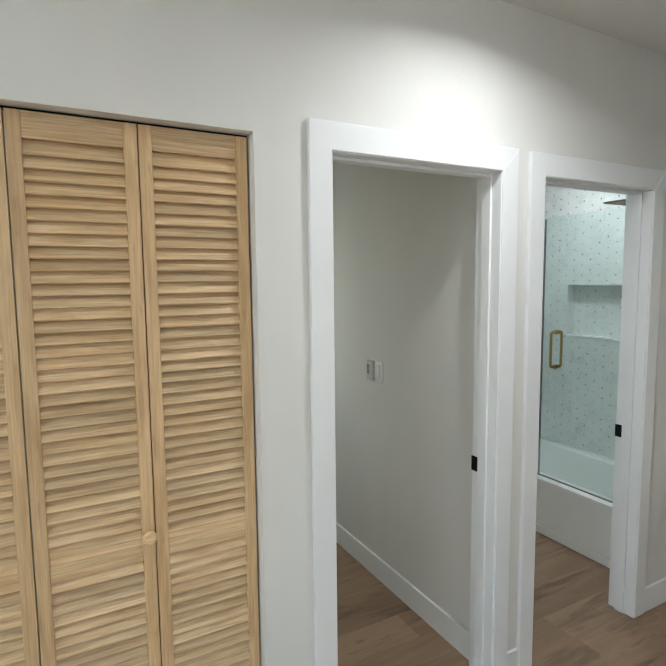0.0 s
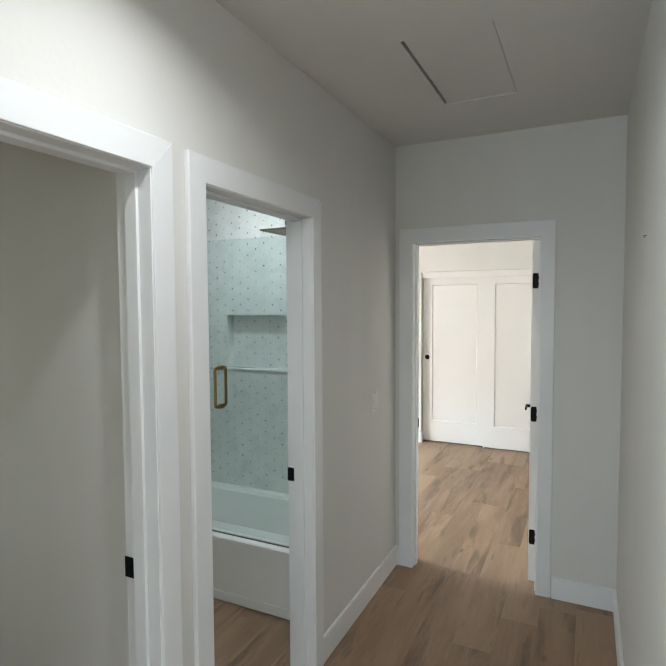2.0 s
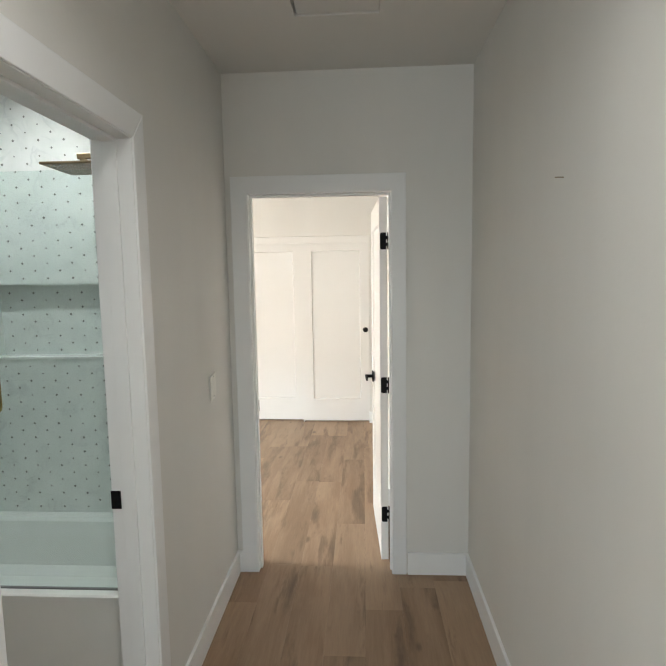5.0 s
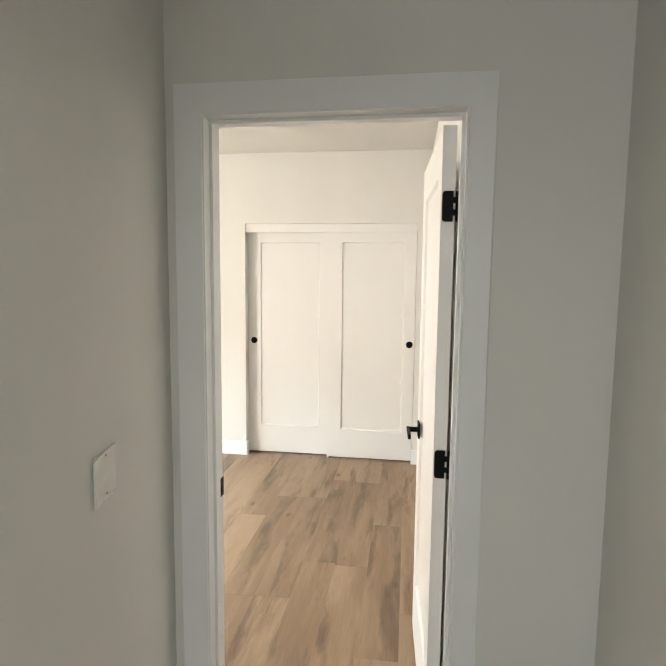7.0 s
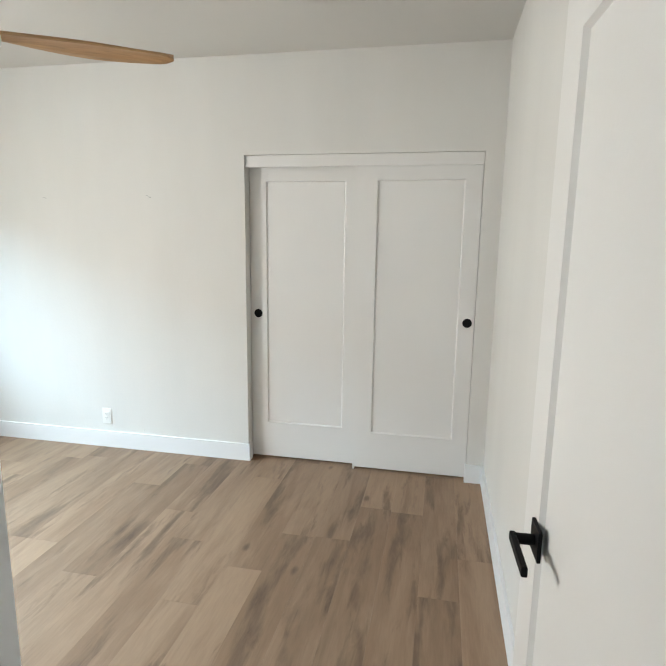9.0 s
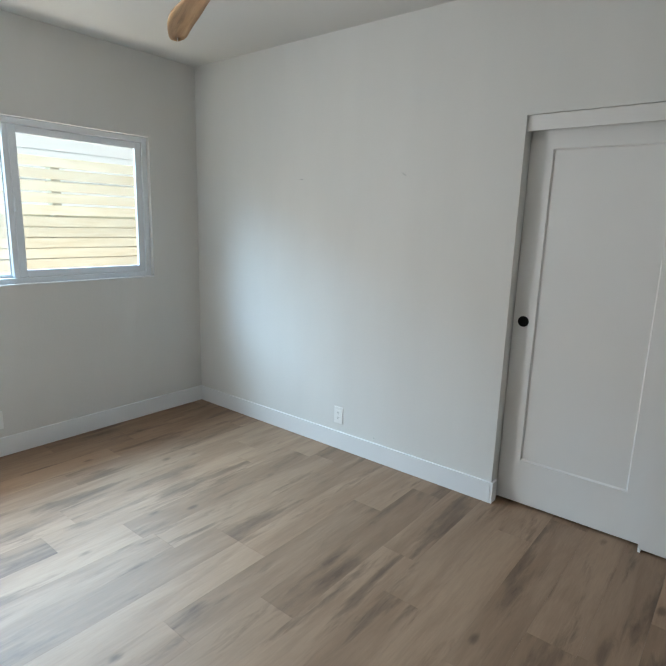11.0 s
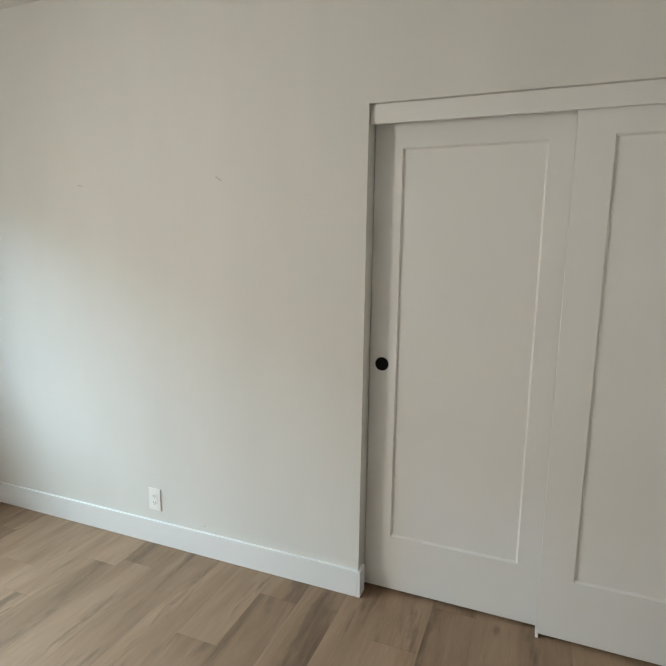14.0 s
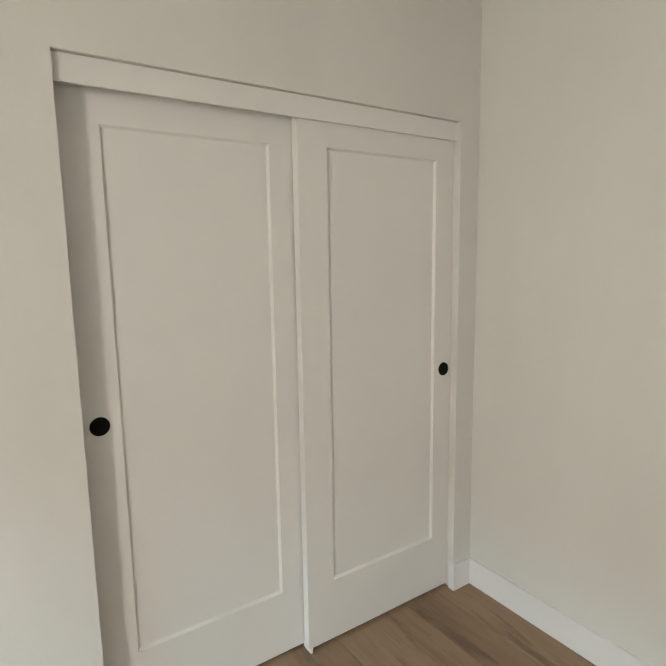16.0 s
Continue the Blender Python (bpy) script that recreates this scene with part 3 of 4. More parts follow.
def disc(bm, at, axis, r, h, seg=32, r2=None):
    """A short cylinder or cone from at along +-axis."""
    out = bmesh.ops.create_cone(bm, cap_ends=True, segments=seg, radius1=r, radius2=r if r2 is None else r2, depth=abs(h))
    turn = {"x": Matrix.Rotation(radians(90), 4, "Y"), "y": Matrix.Rotation(radians(-90), 4, "X"), "z": Matrix.Identity(4)}[axis]
    if h < 0:
        turn = turn @ Matrix.Rotation(radians(180), 4, "X")
    shift = Vector({"x": (h / 2, 0, 0), "y": (0, h / 2, 0), "z": (0, 0, h / 2)}[axis])
    bmesh.ops.transform(bm, matrix=Matrix.Translation(Vector(at) + shift) @ turn, verts=out["verts"])
    return bm


def tube(points, r, seg=12):
    """A round bar swept through points."""
    bm = bmesh.new()
    pts = [Vector(p) for p in points]
    rings = []
    for i, p in enumerate(pts):
        d = (pts[min(i + 1, len(pts) - 1)] - pts[max(i - 1, 0)]).normalized()
        ref = Vector((0, 0, 1)) if abs(d.z) < 0.9 else Vector((0, 1, 0))
        a = d.cross(ref).normalized()
        b = d.cross(a)
        rings.append([bm.verts.new(p + r * (math.cos(k * math.tau / seg) * a + math.sin(k * math.tau / seg) * b)) for k in range(seg)])
    for q, s in zip(rings, rings[1:]):
        for k in range(seg):
            bm.faces.new([q[k], q[(k + 1) % seg], s[(k + 1) % seg], s[k]])
    bm.faces.new(rings[0])
    bm.faces.new(rings[-1][::-1])
    return bm


def recessed_panel(bm, u0, u1, z0, z1, pu0, pu1, pz0, pz1, front, thick, depth, place):
    """A slab whose front has one sunk panel with a sloped edge; place(u, z, c) puts a corner."""
    e = 0.007
    ring = lambda a, b, c, d, x: [bm.verts.new(place(u, z, x)) for u, z in ((a, c), (b, c), (b, d), (a, d))]
    o, p = ring(u0, u1, z0, z1, front), ring(pu0, pu1, pz0, pz1, front)
    q, k = ring(pu0 + e, pu1 - e, pz0 + e, pz1 - e, front + depth), ring(u0, u1, z0, z1, front + thick)
    for r, s in ((o, p), (p, q), (o, k)):
        for i in range(4):
            bm.faces.new([r[i], r[(i + 1) % 4], s[(i + 1) % 4], s[i]])
    bm.faces.new(q)
    bm.faces.new(k)
    return bm


# ---------------- bedroom door ----------------
LEAF_W, LEAF_T = 0.708, 0.040
leaf = empty("door_1", (3.700, 0.630, 0.0), "white shaker bedroom door standing wide open beside the wall", "door", "", "structure")
leaf.rotation_euler = (0, 0, radians(2.7))
lbm = recessed_panel(bmesh.new(), 0.0, LEAF_W, 0.012, 2.032, 0.115, LEAF_W - 0.115, 0.26, 1.90, LEAF_T, -LEAF_T, -0.011, lambda u, z, c: (u, c, z))
part("door_leaf", lbm, DOORP, leaf)
for hz in (1.757, 0.975, 0.236):
    r, y1 = 0.010, LEAF_T - 0.003
    prof = [(0.005, hz), *[(y1 - r + r * math.sin(radians(q)), hz + r - r * math.cos(radians(q))) for q in range(0, 91, 15)],
            *[(y1 - r + r * math.cos(radians(q)), hz + 0.089 - r + r * math.sin(radians(q))) for q in range(0, 91, 15)], (0.005, hz + 0.089)]
    hb = prism("x", prof, -0.0025, 0.0005)
    for n in (1, 3):
        box(hb, -0.0025, 0.0005, -0.004, 0.005, hz + n * 0.0178, hz + (n + 1) * 0.0178)
    plate = part("hinge", hb, BLACK, leaf, "matt black hinge")
    kb = bmesh.new()
    for n in range(5):
        disc(kb, (-0.004, -0.007, hz + n * 0.0178), "z", 0.0062, 0.0170, 14)
    part("knuckle", kb, BLACK, plate)
# lever handle
LX, LZ = 0.585, 0.960
rose = part("lever_rose", block(LX - 0.032, LX + 0.032, LEAF_T, LEAF_T + 0.008, LZ - 0.032, LZ + 0.032, w=0.002), BLACK, leaf, "matt black square lever rose")
part("lever_neck", disc(bmesh.new(), (LX, LEAF_T + 0.008, LZ), "y", 0.011, 0.04, 18), BLACK, rose)
part("lever_bar", block(LX - 0.115, LX + 0.012, LEAF_T + 0.042, LEAF_T + 0.054, LZ - 0.010, LZ + 0.010, w=0.003), BLACK, rose, "matt black lever")
part("latch_plate", block(LEAF_W - 0.001, LEAF_W + 0.0015, 0.008, LEAF_T - 0.008, LZ - 0.028, LZ + 0.028, w=0.0006), BLACK, leaf)

# ---------------- louvred bifold closet in the hall ----------------
LEAF_P = 0.302
LY = 1.506  # front face of the leaves
LZ0, LZ1 = 0.018, 2.068
MID = (0.872, 0.938)


def bifold_leaf(x0, parent):
    """Pine leaf: two stiles, three rails and tilted slats, in its own coordinates from its left edge."""
    st, th = 0.034, 0.026
    for a in (0.0, LEAF_P - 0.003 - st):
        sm = block(a, a + st, LY, LY + th, LZ0, LZ1, w=0.002)
        bmesh.ops.translate(sm, verts=sm.verts, vec=(x0, 0, 0))
        under("stile", sm, PINE_V, parent)
    for z0, z1 in ((LZ0, LZ0 + 0.11), MID, (2.003, LZ1)):
        under("rail", block(x0 + st, x0 + LEAF_P - 0.003 - st, LY + 0.002, LY + th - 0.002, z0, z1, w=0.0015), PINE, parent)


pitch = 0.0312
sbm = bmesh.new()
box(sbm, 0, LEAF_P - 0.003 - 2 * 0.034 + 0.006, -0.0035, 0.0035, -0.022, 0.022)
bevelled(sbm, 0.0018, 2)
bmesh.ops.rotate(sbm, verts=sbm.verts, cent=(0, 0, 0), matrix=Matrix.Rotation(radians(-27), 3, "X"))
slat_mesh = mesh_of("slat", sbm, PINE)
for n in range(4):
    x0 = CLOSET[1] - 0.003 - LEAF_P * (n + 1)
    thing = empty("louvre_door", (x0 + LEAF_P / 2, LY, 0.0), "unfinished pine louvred bifold door leaf, closed", "door", "bifold closet leaves")
    bifold_leaf(x0, thing)
    zs = []
    z = LZ0 + 0.11 + 0.014
    while z < MID[0] - 0.008:
        zs.append(z)
        z += pitch
    z = MID[1] + 0.016
    while z < 2.003 - 0.006:
        zs.append(z)
        z += pitch
    for z in zs:
        s = new("slat", slat_mesh)
        s.parent = thing
        s.location = Vector((x0 + 0.031, LY + 0.013, z)) - thing.location
    if n in (1, 2):
        kb = bmesh.new()
        kx = x0 + (LEAF_P - 0.02 if n == 1 else 0.02)
        disc(kb, (kx, LY, 0.943), "y", 0.011, -0.014, 20)
        disc(kb, (kx, LY - 0.013, 0.943), "y", 0.015, -0.007, 24, 0.020)
        disc(kb, (kx, LY - 0.020, 0.943), "y", 0.020, -0.007, 24, 0.013)
        under("knob", kb, PINE, thing, "turned pine knob")
track = structure("closet_track", block(CLOSET[0] + 0.002, CLOSET[1] - 0.002, LY + 0.010, LY + 0.030, 2.0695, 2.0745), DARK, "dark metal track above the louvred doors", "track")

# ---------------- bypass closet doors in the bedroom ----------------


def bypass_door(label, y0, y1, front, py0, py1, pull_y):
    d = empty("closet_door", (front, (y0 + y1) / 2, 0.0), label, "closet door", "sliding closet doors")
    bm = recessed_panel(bmesh.new(), y0, y1, 0.014, 2.0, py0, py1, 0.262, 1.896, front, 0.034, 0.011, lambda u, z, c: (c, u, z))
    under("door_panel", bm, DOORP, d)
    ring = bmesh.new()
    disc(ring, (front + 0.0002, pull_y, 1.031), "x", 0.029, -0.0035, 40, 0.0275)
    cup = under("finger_pull", ring, BLACK, d, "round matt black finger pull")
    inner = disc(bmesh.new(), (front - 0.0033, pull_y, 1.031), "x", 0.021, -0.0006, 32)
    under("pull_cup", inner, DARK, d)
    return d


bypass_door("white one-panel sliding closet door behind its pair", 1.410, BC[1] - 0.004, 6.651, 1.525, 2.054, 2.114)
bypass_door("white one-panel sliding closet door in front of its pair", BC[0] + 0.003, 1.441, 6.607, 0.793, 1.321, 0.738)
fascia = structure("closet_fascia", block(6.588, 6.600, BC[0] + 0.001, BC[1] - 0.001, 1.977, 2.049, w=0.0015), DOORP, "white painted board hiding the closet track", "trim")
guide = tagged(new("floor_guide", mesh_of("floor_guide", block(6.598, 6.652, 1.428, 1.4395, 0.0, 0.02, w=0.002), PLASTIC)), "small white plastic guide on the floor between closet doors", "door guide")

# ---------------- window ----------------
w_x0, w_x1, w_z0, w_z1 = WIN
win = empty("window_1", ((w_x0 + w_x1) / 2, BED_N + 0.06, w_z0), "wide white vinyl sliding window with two panes and an added unseen third", "window", "", "structure")
FY0, FY1 = 4.791, 4.871


def window_bars(name, x0, x1, z0, z1, t, y0, y1, parent):
    for n, b in ((name, (x0, x0 + t, y0, y1, z0, z1)), (name, (x1 - t, x1, y0, y1, z0, z1)), (name, (x0 + t, x1 - t, y0, y1, z0, z0 + t)), (name, (x0 + t, x1 - t, y0, y1, z1 - t, z1))):
        under(n, block(*b, w=0.003), VINYL, parent)


window_bars("window_frame", w_x0, w_x1, w_z0, w_z1, 0.040, FY0, FY1, win)
window_bars("sash", 5.236, w_x1 - 0.041, w_z0 + 0.041, w_z1 - 0.041, 0.046, FY0 + 0.012, FY0 + 0.040, win)
window_bars("fixed_bead", 4.365, 5.226, w_z0 + 0.041, w_z1 - 0.041, 0.022, FY0 + 0.046, FY0 + 0.068, win)
under("meeting_stile", block(5.204, 5.2355, FY0 + 0.0135, FY0 + 0.072, w_z0 + 0.041, w_z1 - 0.041, w=0.002), VINYL, win)
under("pane", block(5.281, w_x1 - 0.086, FY0 + 0.024, FY0 + 0.028, w_z0 + 0.086, w_z1 - 0.086), SCREEN, win).visible_shadow = False
# mullion and left pane lie out of view, added where the fill lamp sits
under("mullion", block(4.345, 4.364, FY0 + 0.012, FY0 + 0.072, w_z0 + 0.041, w_z1 - 0.041, w=0.002), VINYL, win)
under("pane", block(w_x0 + 0.041, 4.344, FY0 + 0.056, FY0 + 0.060, w_z0 + 0.041, w_z1 - 0.041), GLASS, win).visible_shadow = False
under("pane", block(4.386, 5.213, FY0 + 0.056, FY0 + 0.060, w_z0 + 0.062, w_z1 - 0.062), GLASS, win).visible_shadow = False
latch = block(5.238, 5.252, FY0 + 0.000, FY0 + 0.013, 1.525, 1.605, w=0.004)
under("latch", latch, VINYL, win, "white window latch")
structure("window_sill", block(w_x0 + 0.001, w_x1 - 0.001, BED_N - 0.004, FY0 - 0.001, w_z0 - 0.002, w_z0 + 0.006, w=0.002), TRIM, "thin white painted window sill", "sill")

# ---------------- ceiling fan ----------------
FAN = Vector((5.135, 2.716, 2.30))
fan = empty("ceiling_fan", (FAN.x, FAN.y, CEIL_Z), "three-blade ceiling fan with honey-brown wooden blades", "ceiling fan")
under("canopy", disc(disc(bmesh.new(), (FAN.x, FAN.y, CEIL_Z), "z", 0.072, -0.03, 32), (FAN.x, FAN.y, CEIL_Z - 0.03), "z", 0.03, -0.03, 32, 0.07), TRIM, fan, smooth=False)
under("downrod", disc(bmesh.new(), (FAN.x, FAN.y, CEIL_Z - 0.05), "z", 0.012, -0.22, 16), TRIM, fan)
under("motor", bevelled(disc(bmesh.new(), (FAN.x, FAN.y, FAN.z + 0.075), "z", 0.095, -0.11, 40), 0.012), TRIM, fan, "white motor housing")


def blade_bm():
    """A paddle that swells and tapers to a rounded tip, cambered and pitched."""
    bm = bmesh.new()
    top, bot = [], []
    n = 26
    for i in range(n + 1):
        s = i / n
        x = 0.07 + (0.745 - 0.07) * s
        half = 0.026 + 0.036 * math.sin(min(1, s * 1.7) * math.pi / 2)
        if s > 0.45:
            half *= 1 - 0.5 * ((s - 0.45) / 0.55) ** 1.6
        if s > 0.9:
            half *= math.sqrt(max(0.0, 1 - ((s - 0.9) / 0.1001) ** 2)) * 0.97 + 0.03
        bend = 0.035 * math.sin(s * math.pi * 0.9)
        row_t, row_b = [], []
        for j in range(7):
            q = -1 + 2 * j / 6
            y = bend + q * half
            z = -0.20 * q * half + 0.012 * (1 - q * q) * (0.3 + s)
            row_t.append(bm.verts.new((x, y, z + 0.005)))
            row_b.append(bm.verts.new((x, y, z - 0.005)))
        top.append(row_t)
        bot.append(row_b)
    for i in range(n):
        for j in range(6):
            bm.faces.new([top[i][j], top[i + 1][j], top[i + 1][j + 1], top[i][j + 1]])
            bm.faces.new([bot[i][j], bot[i][j + 1], bot[i + 1][j + 1], bot[i + 1][j]])
        for j in (0, 6):
            bm.faces.new([top[i][j], bot[i][j], bot[i + 1][j], top[i + 1][j]])
    for i in (0, n):
        for j in range(6):
            bm.faces.new([top[i][j], top[i][j + 1], bot[i][j + 1], bot[i][j]])
    return bm


blade_mesh = mesh_of("blade", blade_bm(), BLADE, True)
for k in range(3):
    b = new("blade", blade_mesh)
    b.parent = fan
    b.location = FAN - fan.location
    b.rotation_euler = (0, 0, radians(64 + 120 * k))

# ---------------- bathroom ----------------
BX, TUBX = 3.50, 2.755
NICHE = (1.92, 2.705, 1.208, 1.600)
nb = solid_grid([BATH_Y, NICHE[0], NICHE[1], 3.4], [Z0, NICHE[2], NICHE[3], CEIL_Z],
                lambda u, w: not (NICHE[0] < u < NICHE[1] and NICHE[2] < w < NICHE[3]), lambda u, w, s: (BX + 0.074 * s, u, w))
tile_wall = structure("wall_bath_tile", nb, TILE, "pale marble mosaic shower wall with small grey dots and a niche", "tiled wall")
structure("wall_niche_back", block(BX + 0.0745, END_X - 0.0005, NICHE[0] - 0.02, NICHE[1] + 0.02, NICHE[2] - 0.02, NICHE[3] + 0.02), TILE, "pale marble mosaic back of the shower niche", "tiled wall")
structure("niche_sill", block(BX - 0.008, BX + 0.074, NICHE[0] + 0.001, NICHE[1] - 0.001, NICHE[2] - 0.001, NICHE[2] + 0.014, w=0.002), TUB, "white stone sill of the shower niche", "sill")
verts, faces = [], []
rng = random.Random(4)
row = 0
z = 0.40
while z < 2.62:
    y = BATH_Y + 0.02 + (0.0665 if row % 2 else 0.0)
    while y < 3.38:
        inside = NICHE[0] - 0.006 < y < NICHE[1] + 0.006 and NICHE[2] - 0.006 < z < NICHE[3] + 0.006
        deep = NICHE[0] + 0.01 < y < NICHE[1] - 0.01 and NICHE[2] + 0.03 < z < NICHE[3] - 0.01
        if deep or not inside:
            x = (BX + 0.0745 if deep else BX) - 0.0008
            r = 0.0060 * rng.uniform(0.75, 1.25)
            o = len(verts)
            verts += [(x, y - r, z), (x, y, z - r), (x, y + r, z), (x, y, z + r)]
            faces.append((o, o + 1, o + 2, o + 3))
        y += 0.133
    z += 0.0385
    row += 1
dots = bpy.data.meshes.new("tile_dots")
dots.from_pydata(verts, [], faces)
dots.materials.append(DOT)
dot_ob = tagged(new("tile_dots", dots), "small dark grey mosaic dots", "", "", "stuff")
dot_ob.parent = tile_wall

tub = empty("bathtub", (TUBX + 0.37, 2.33, 0.0), "white alcove bathtub with a plain apron", "bathtub")
RIM = 0.368
under("apron", block(TUBX + 0.004, TUBX + 0.035, BATH_Y + 0.004, 3.10, 0.055, RIM - 0.030, w=0.002), TUB, tub)
under("apron_foot", block(TUBX - 0.002, TUBX + 0.035, BATH_Y + 0.004, 3.10, 0.0, 0.054, w=0.004), TUB, tub)
tb = bmesh.new()


def ring_at(x0, x1, y0, y1, z, r, seg=14):
    pts = []
    for cx, cy, a0 in ((x1 - r, y1 - r, 0), (x0 + r, y1 - r, 90), (x0 + r, y0 + r, 180), (x1 - r, y0 + r, 270)):
        for k in range(seg + 1):
            a = radians(a0 + 90 * k / seg)
            pts.append(tb.verts.new((cx + r * math.cos(a), cy + r * math.sin(a), z)))
    return pts


ty0, ty1 = BATH_Y + 0.004, 3.10
rings = [ring_at(TUBX, BX - 0.001, ty0, ty1, RIM - 0.036, 0.004), ring_at(TUBX, BX - 0.001, ty0, ty1, RIM - 0.006, 0.006), ring_at(TUBX + 0.007, BX - 0.002, ty0 + 0.004, ty1 - 0.004, RIM, 0.01),
         ring_at(TUBX + 0.085, BX - 0.055, ty0 + 0.09, ty1 - 0.09, RIM, 0.12), ring_at(TUBX + 0.10, BX - 0.070, ty0 + 0.11, ty1 - 0.11, RIM - 0.02, 0.12),
         ring_at(TUBX + 0.13, BX - 0.10, ty0 + 0.16, ty1 - 0.2, 0.12, 0.14), ring_at(TUBX + 0.18, BX - 0.15, ty0 + 0.22, ty1 - 0.27, 0.085, 0.12)]
for q, s in zip(rings, rings[1:]):
    for k in range(len(q)):
        tb.faces.new([q[k], q[(k + 1) % len(q)], s[(k + 1) % len(q)], s[k]])
tb.faces.new(rings[-1])
under("basin", tb, TUB, tub)
wall("wall_tub_end", "y", 3.10, 3.4, TUBX - 0.02, END_X - 0.08, Z0, CEIL_Z, [], "pale tiled wall at the end of the tub", TILE)

screen = empty("shower_screen", (TUBX + 0.04, 2.3, RIM), "frameless clear glass tub screen with a brass pull", "shower screen")
GX = TUBX + 0.040
under("glass_door", block(GX, GX + 0.008, BATH_Y + 0.02, 2.331, RIM + 0.008, 2.028, w=0.001), SHOWER_GLASS, screen).visible_shadow = False
under("glass_panel", block(GX, GX + 0.008, 2.338, 3.098, RIM + 0.008, 2.028, w=0.001), SHOWER_GLASS, screen).visible_shadow = False
under("door_seal", block(GX - 0.001, GX + 0.009, 2.332, 2.337, RIM + 0.008, 2.02), RUBBER, screen)
under("bottom_seal", block(GX - 0.001, GX + 0.009, BATH_Y + 0.02, 3.098, RIM, RIM + 0.0075, w=0.001), RUBBER, screen, "grey rubber seal")
for sx in (-1, 1):
    hp = []
    c0 = GX + (0.0 if sx < 0 else 0.008)
    for k in range(6):
        a = radians(90 * k / 5)
        hp.append((c0 + sx * (0.03 + 0.014 * math.sin(a)), 2.23, 1.318 - 0.014 + 0.014 * math.cos(a)))
    lower = [(x, y, 1.100 + 1.318 - z) for x, y, z in hp][::-1]
    pts = [(c0, 2.23, 1.318)] + hp + lower + [(c0, 2.23, 1.100)]
    h = under("pull_handle", tube(pts, 0.0085), BRASS, screen, "brushed brass pull handle", True)
    for hz in (1.318, 1.100):
        under("handle_collar", disc(bmesh.new(), (c0, 2.23, hz), "x", 0.014, sx * 0.012, 20), BRASS, screen)

shead = empty("rain_shower", (3.12, BATH_Y, 2.10), "square brushed bronze rain shower head on a wall arm", "shower head")
under("spray_plate", block(2.995, 3.245, 1.835, 2.085, 2.096, 2.106, w=0.002), BRONZE, shead)
nz = bmesh.new()
for i in range(9):
    for j in range(9):
        disc(nz, (3.02 + i * 0.025, 1.86 + j * 0.025, 2.0958), "z", 0.004, -0.004, 8)
under("nozzles", nz, GREYP, shead, "rubber spray nozzles")
under("swivel", disc(bmesh.new(), (3.12, 1.96, 2.105), "z", 0.016, 0.035, 20), BRONZE, shead)
under("shower_arm", block(3.108, 3.132, BATH_Y + 0.001, 1.985, 2.138, 2.162, w=0.003), BRONZE, shead)
under("wall_flange", block(3.085, 3.155, BATH_Y + 0.0005, BATH_Y + 0.009, 2.115, 2.185, w=0.002), BRONZE, shead)

# ---------------- recessed lights ----------------


def downlight(x, y):
    d = empty("ceiling_light", (x, y, CEIL_Z), "small round white recessed ceiling light, lit", "ceiling light", "recessed lights")
    bm = bmesh.new()
    a = [bm.verts.new((x + 0.066 * math.cos(k * math.tau / 40), y + 0.066 * math.sin(k * math.tau / 40), CEIL_Z - 0.004)) for k in range(40)]
    b = [bm.verts.new((x + 0.05 * math.cos(k * math.tau / 40), y + 0.05 * math.sin(k * math.tau / 40), CEIL_Z - 0.012)) for k in range(40)]
    c = [bm.verts.new((x + 0.066 * math.cos(k * math.tau / 40), y + 0.066 * math.sin(k * math.tau / 40), CEIL_Z)) for k in range(40)]
    for k in range(40):
        bm.faces.new([a[k], a[(k + 1) % 40], b[(k + 1) % 40], b[k]])
        bm.faces.new([a[k], a[(k + 1) % 40], c[(k + 1) % 40], c[k]])
    under("trim_ring", bm, TRIM, d)


downlight(1.29, 0.93)
downlight(2.95, 2.3)
# unseen fixture added to go with the bath fill lamp
downlight(2.12, 2.42)

# ---------------- plates, switches, marks ----------------


def outlet(label, at, axis):
    """Duplex outlet on a wall whose room side faces -axis."""
    o = empty("outlet", at, label, "outlet", "wall outlets")
    W, H = 0.072, 0.116

    def put(name, u0, u1, z0, z1, c0, c1, mat, w=0.0):
        b = (at[0] + c0, at[0] + c1, at[1] + u0, at[1] + u1) if axis == "x" else (at[0] + u0, at[0] + u1, at[1] + c0, at[1] + c1)
        return under(name, block(*b, at[2] + z0, at[2] + z1, w=w), mat, o)

    put("cover_plate", -W / 2, W / 2, -H / 2, H / 2, -0.006, 0.0, PLASTIC, 0.002)
    put("receptacle", -0.017, 0.017, -0.034, 0.034, -0.0085, -0.006, PLASTIC, 0.001)
    for dz in (0.017, -0.017):
        for du in (-0.006, 0.006):
            put("slot", du - 0.0011, du + 0.0011, dz - 0.002, dz + 0.006, -0.0088, -0.0083, DARK)
        put("ground_slot", -0.002, 0.002, dz - 0.010, dz - 0.006, -0.0088, -0.0083, DARK)
    return o


outlet("white duplex outlet low on the closet wall", (BED_E, 3.261, 0.236), "x")
outlet("white duplex outlet low on the window wall", (5.005, BED_N, 0.236), "y")

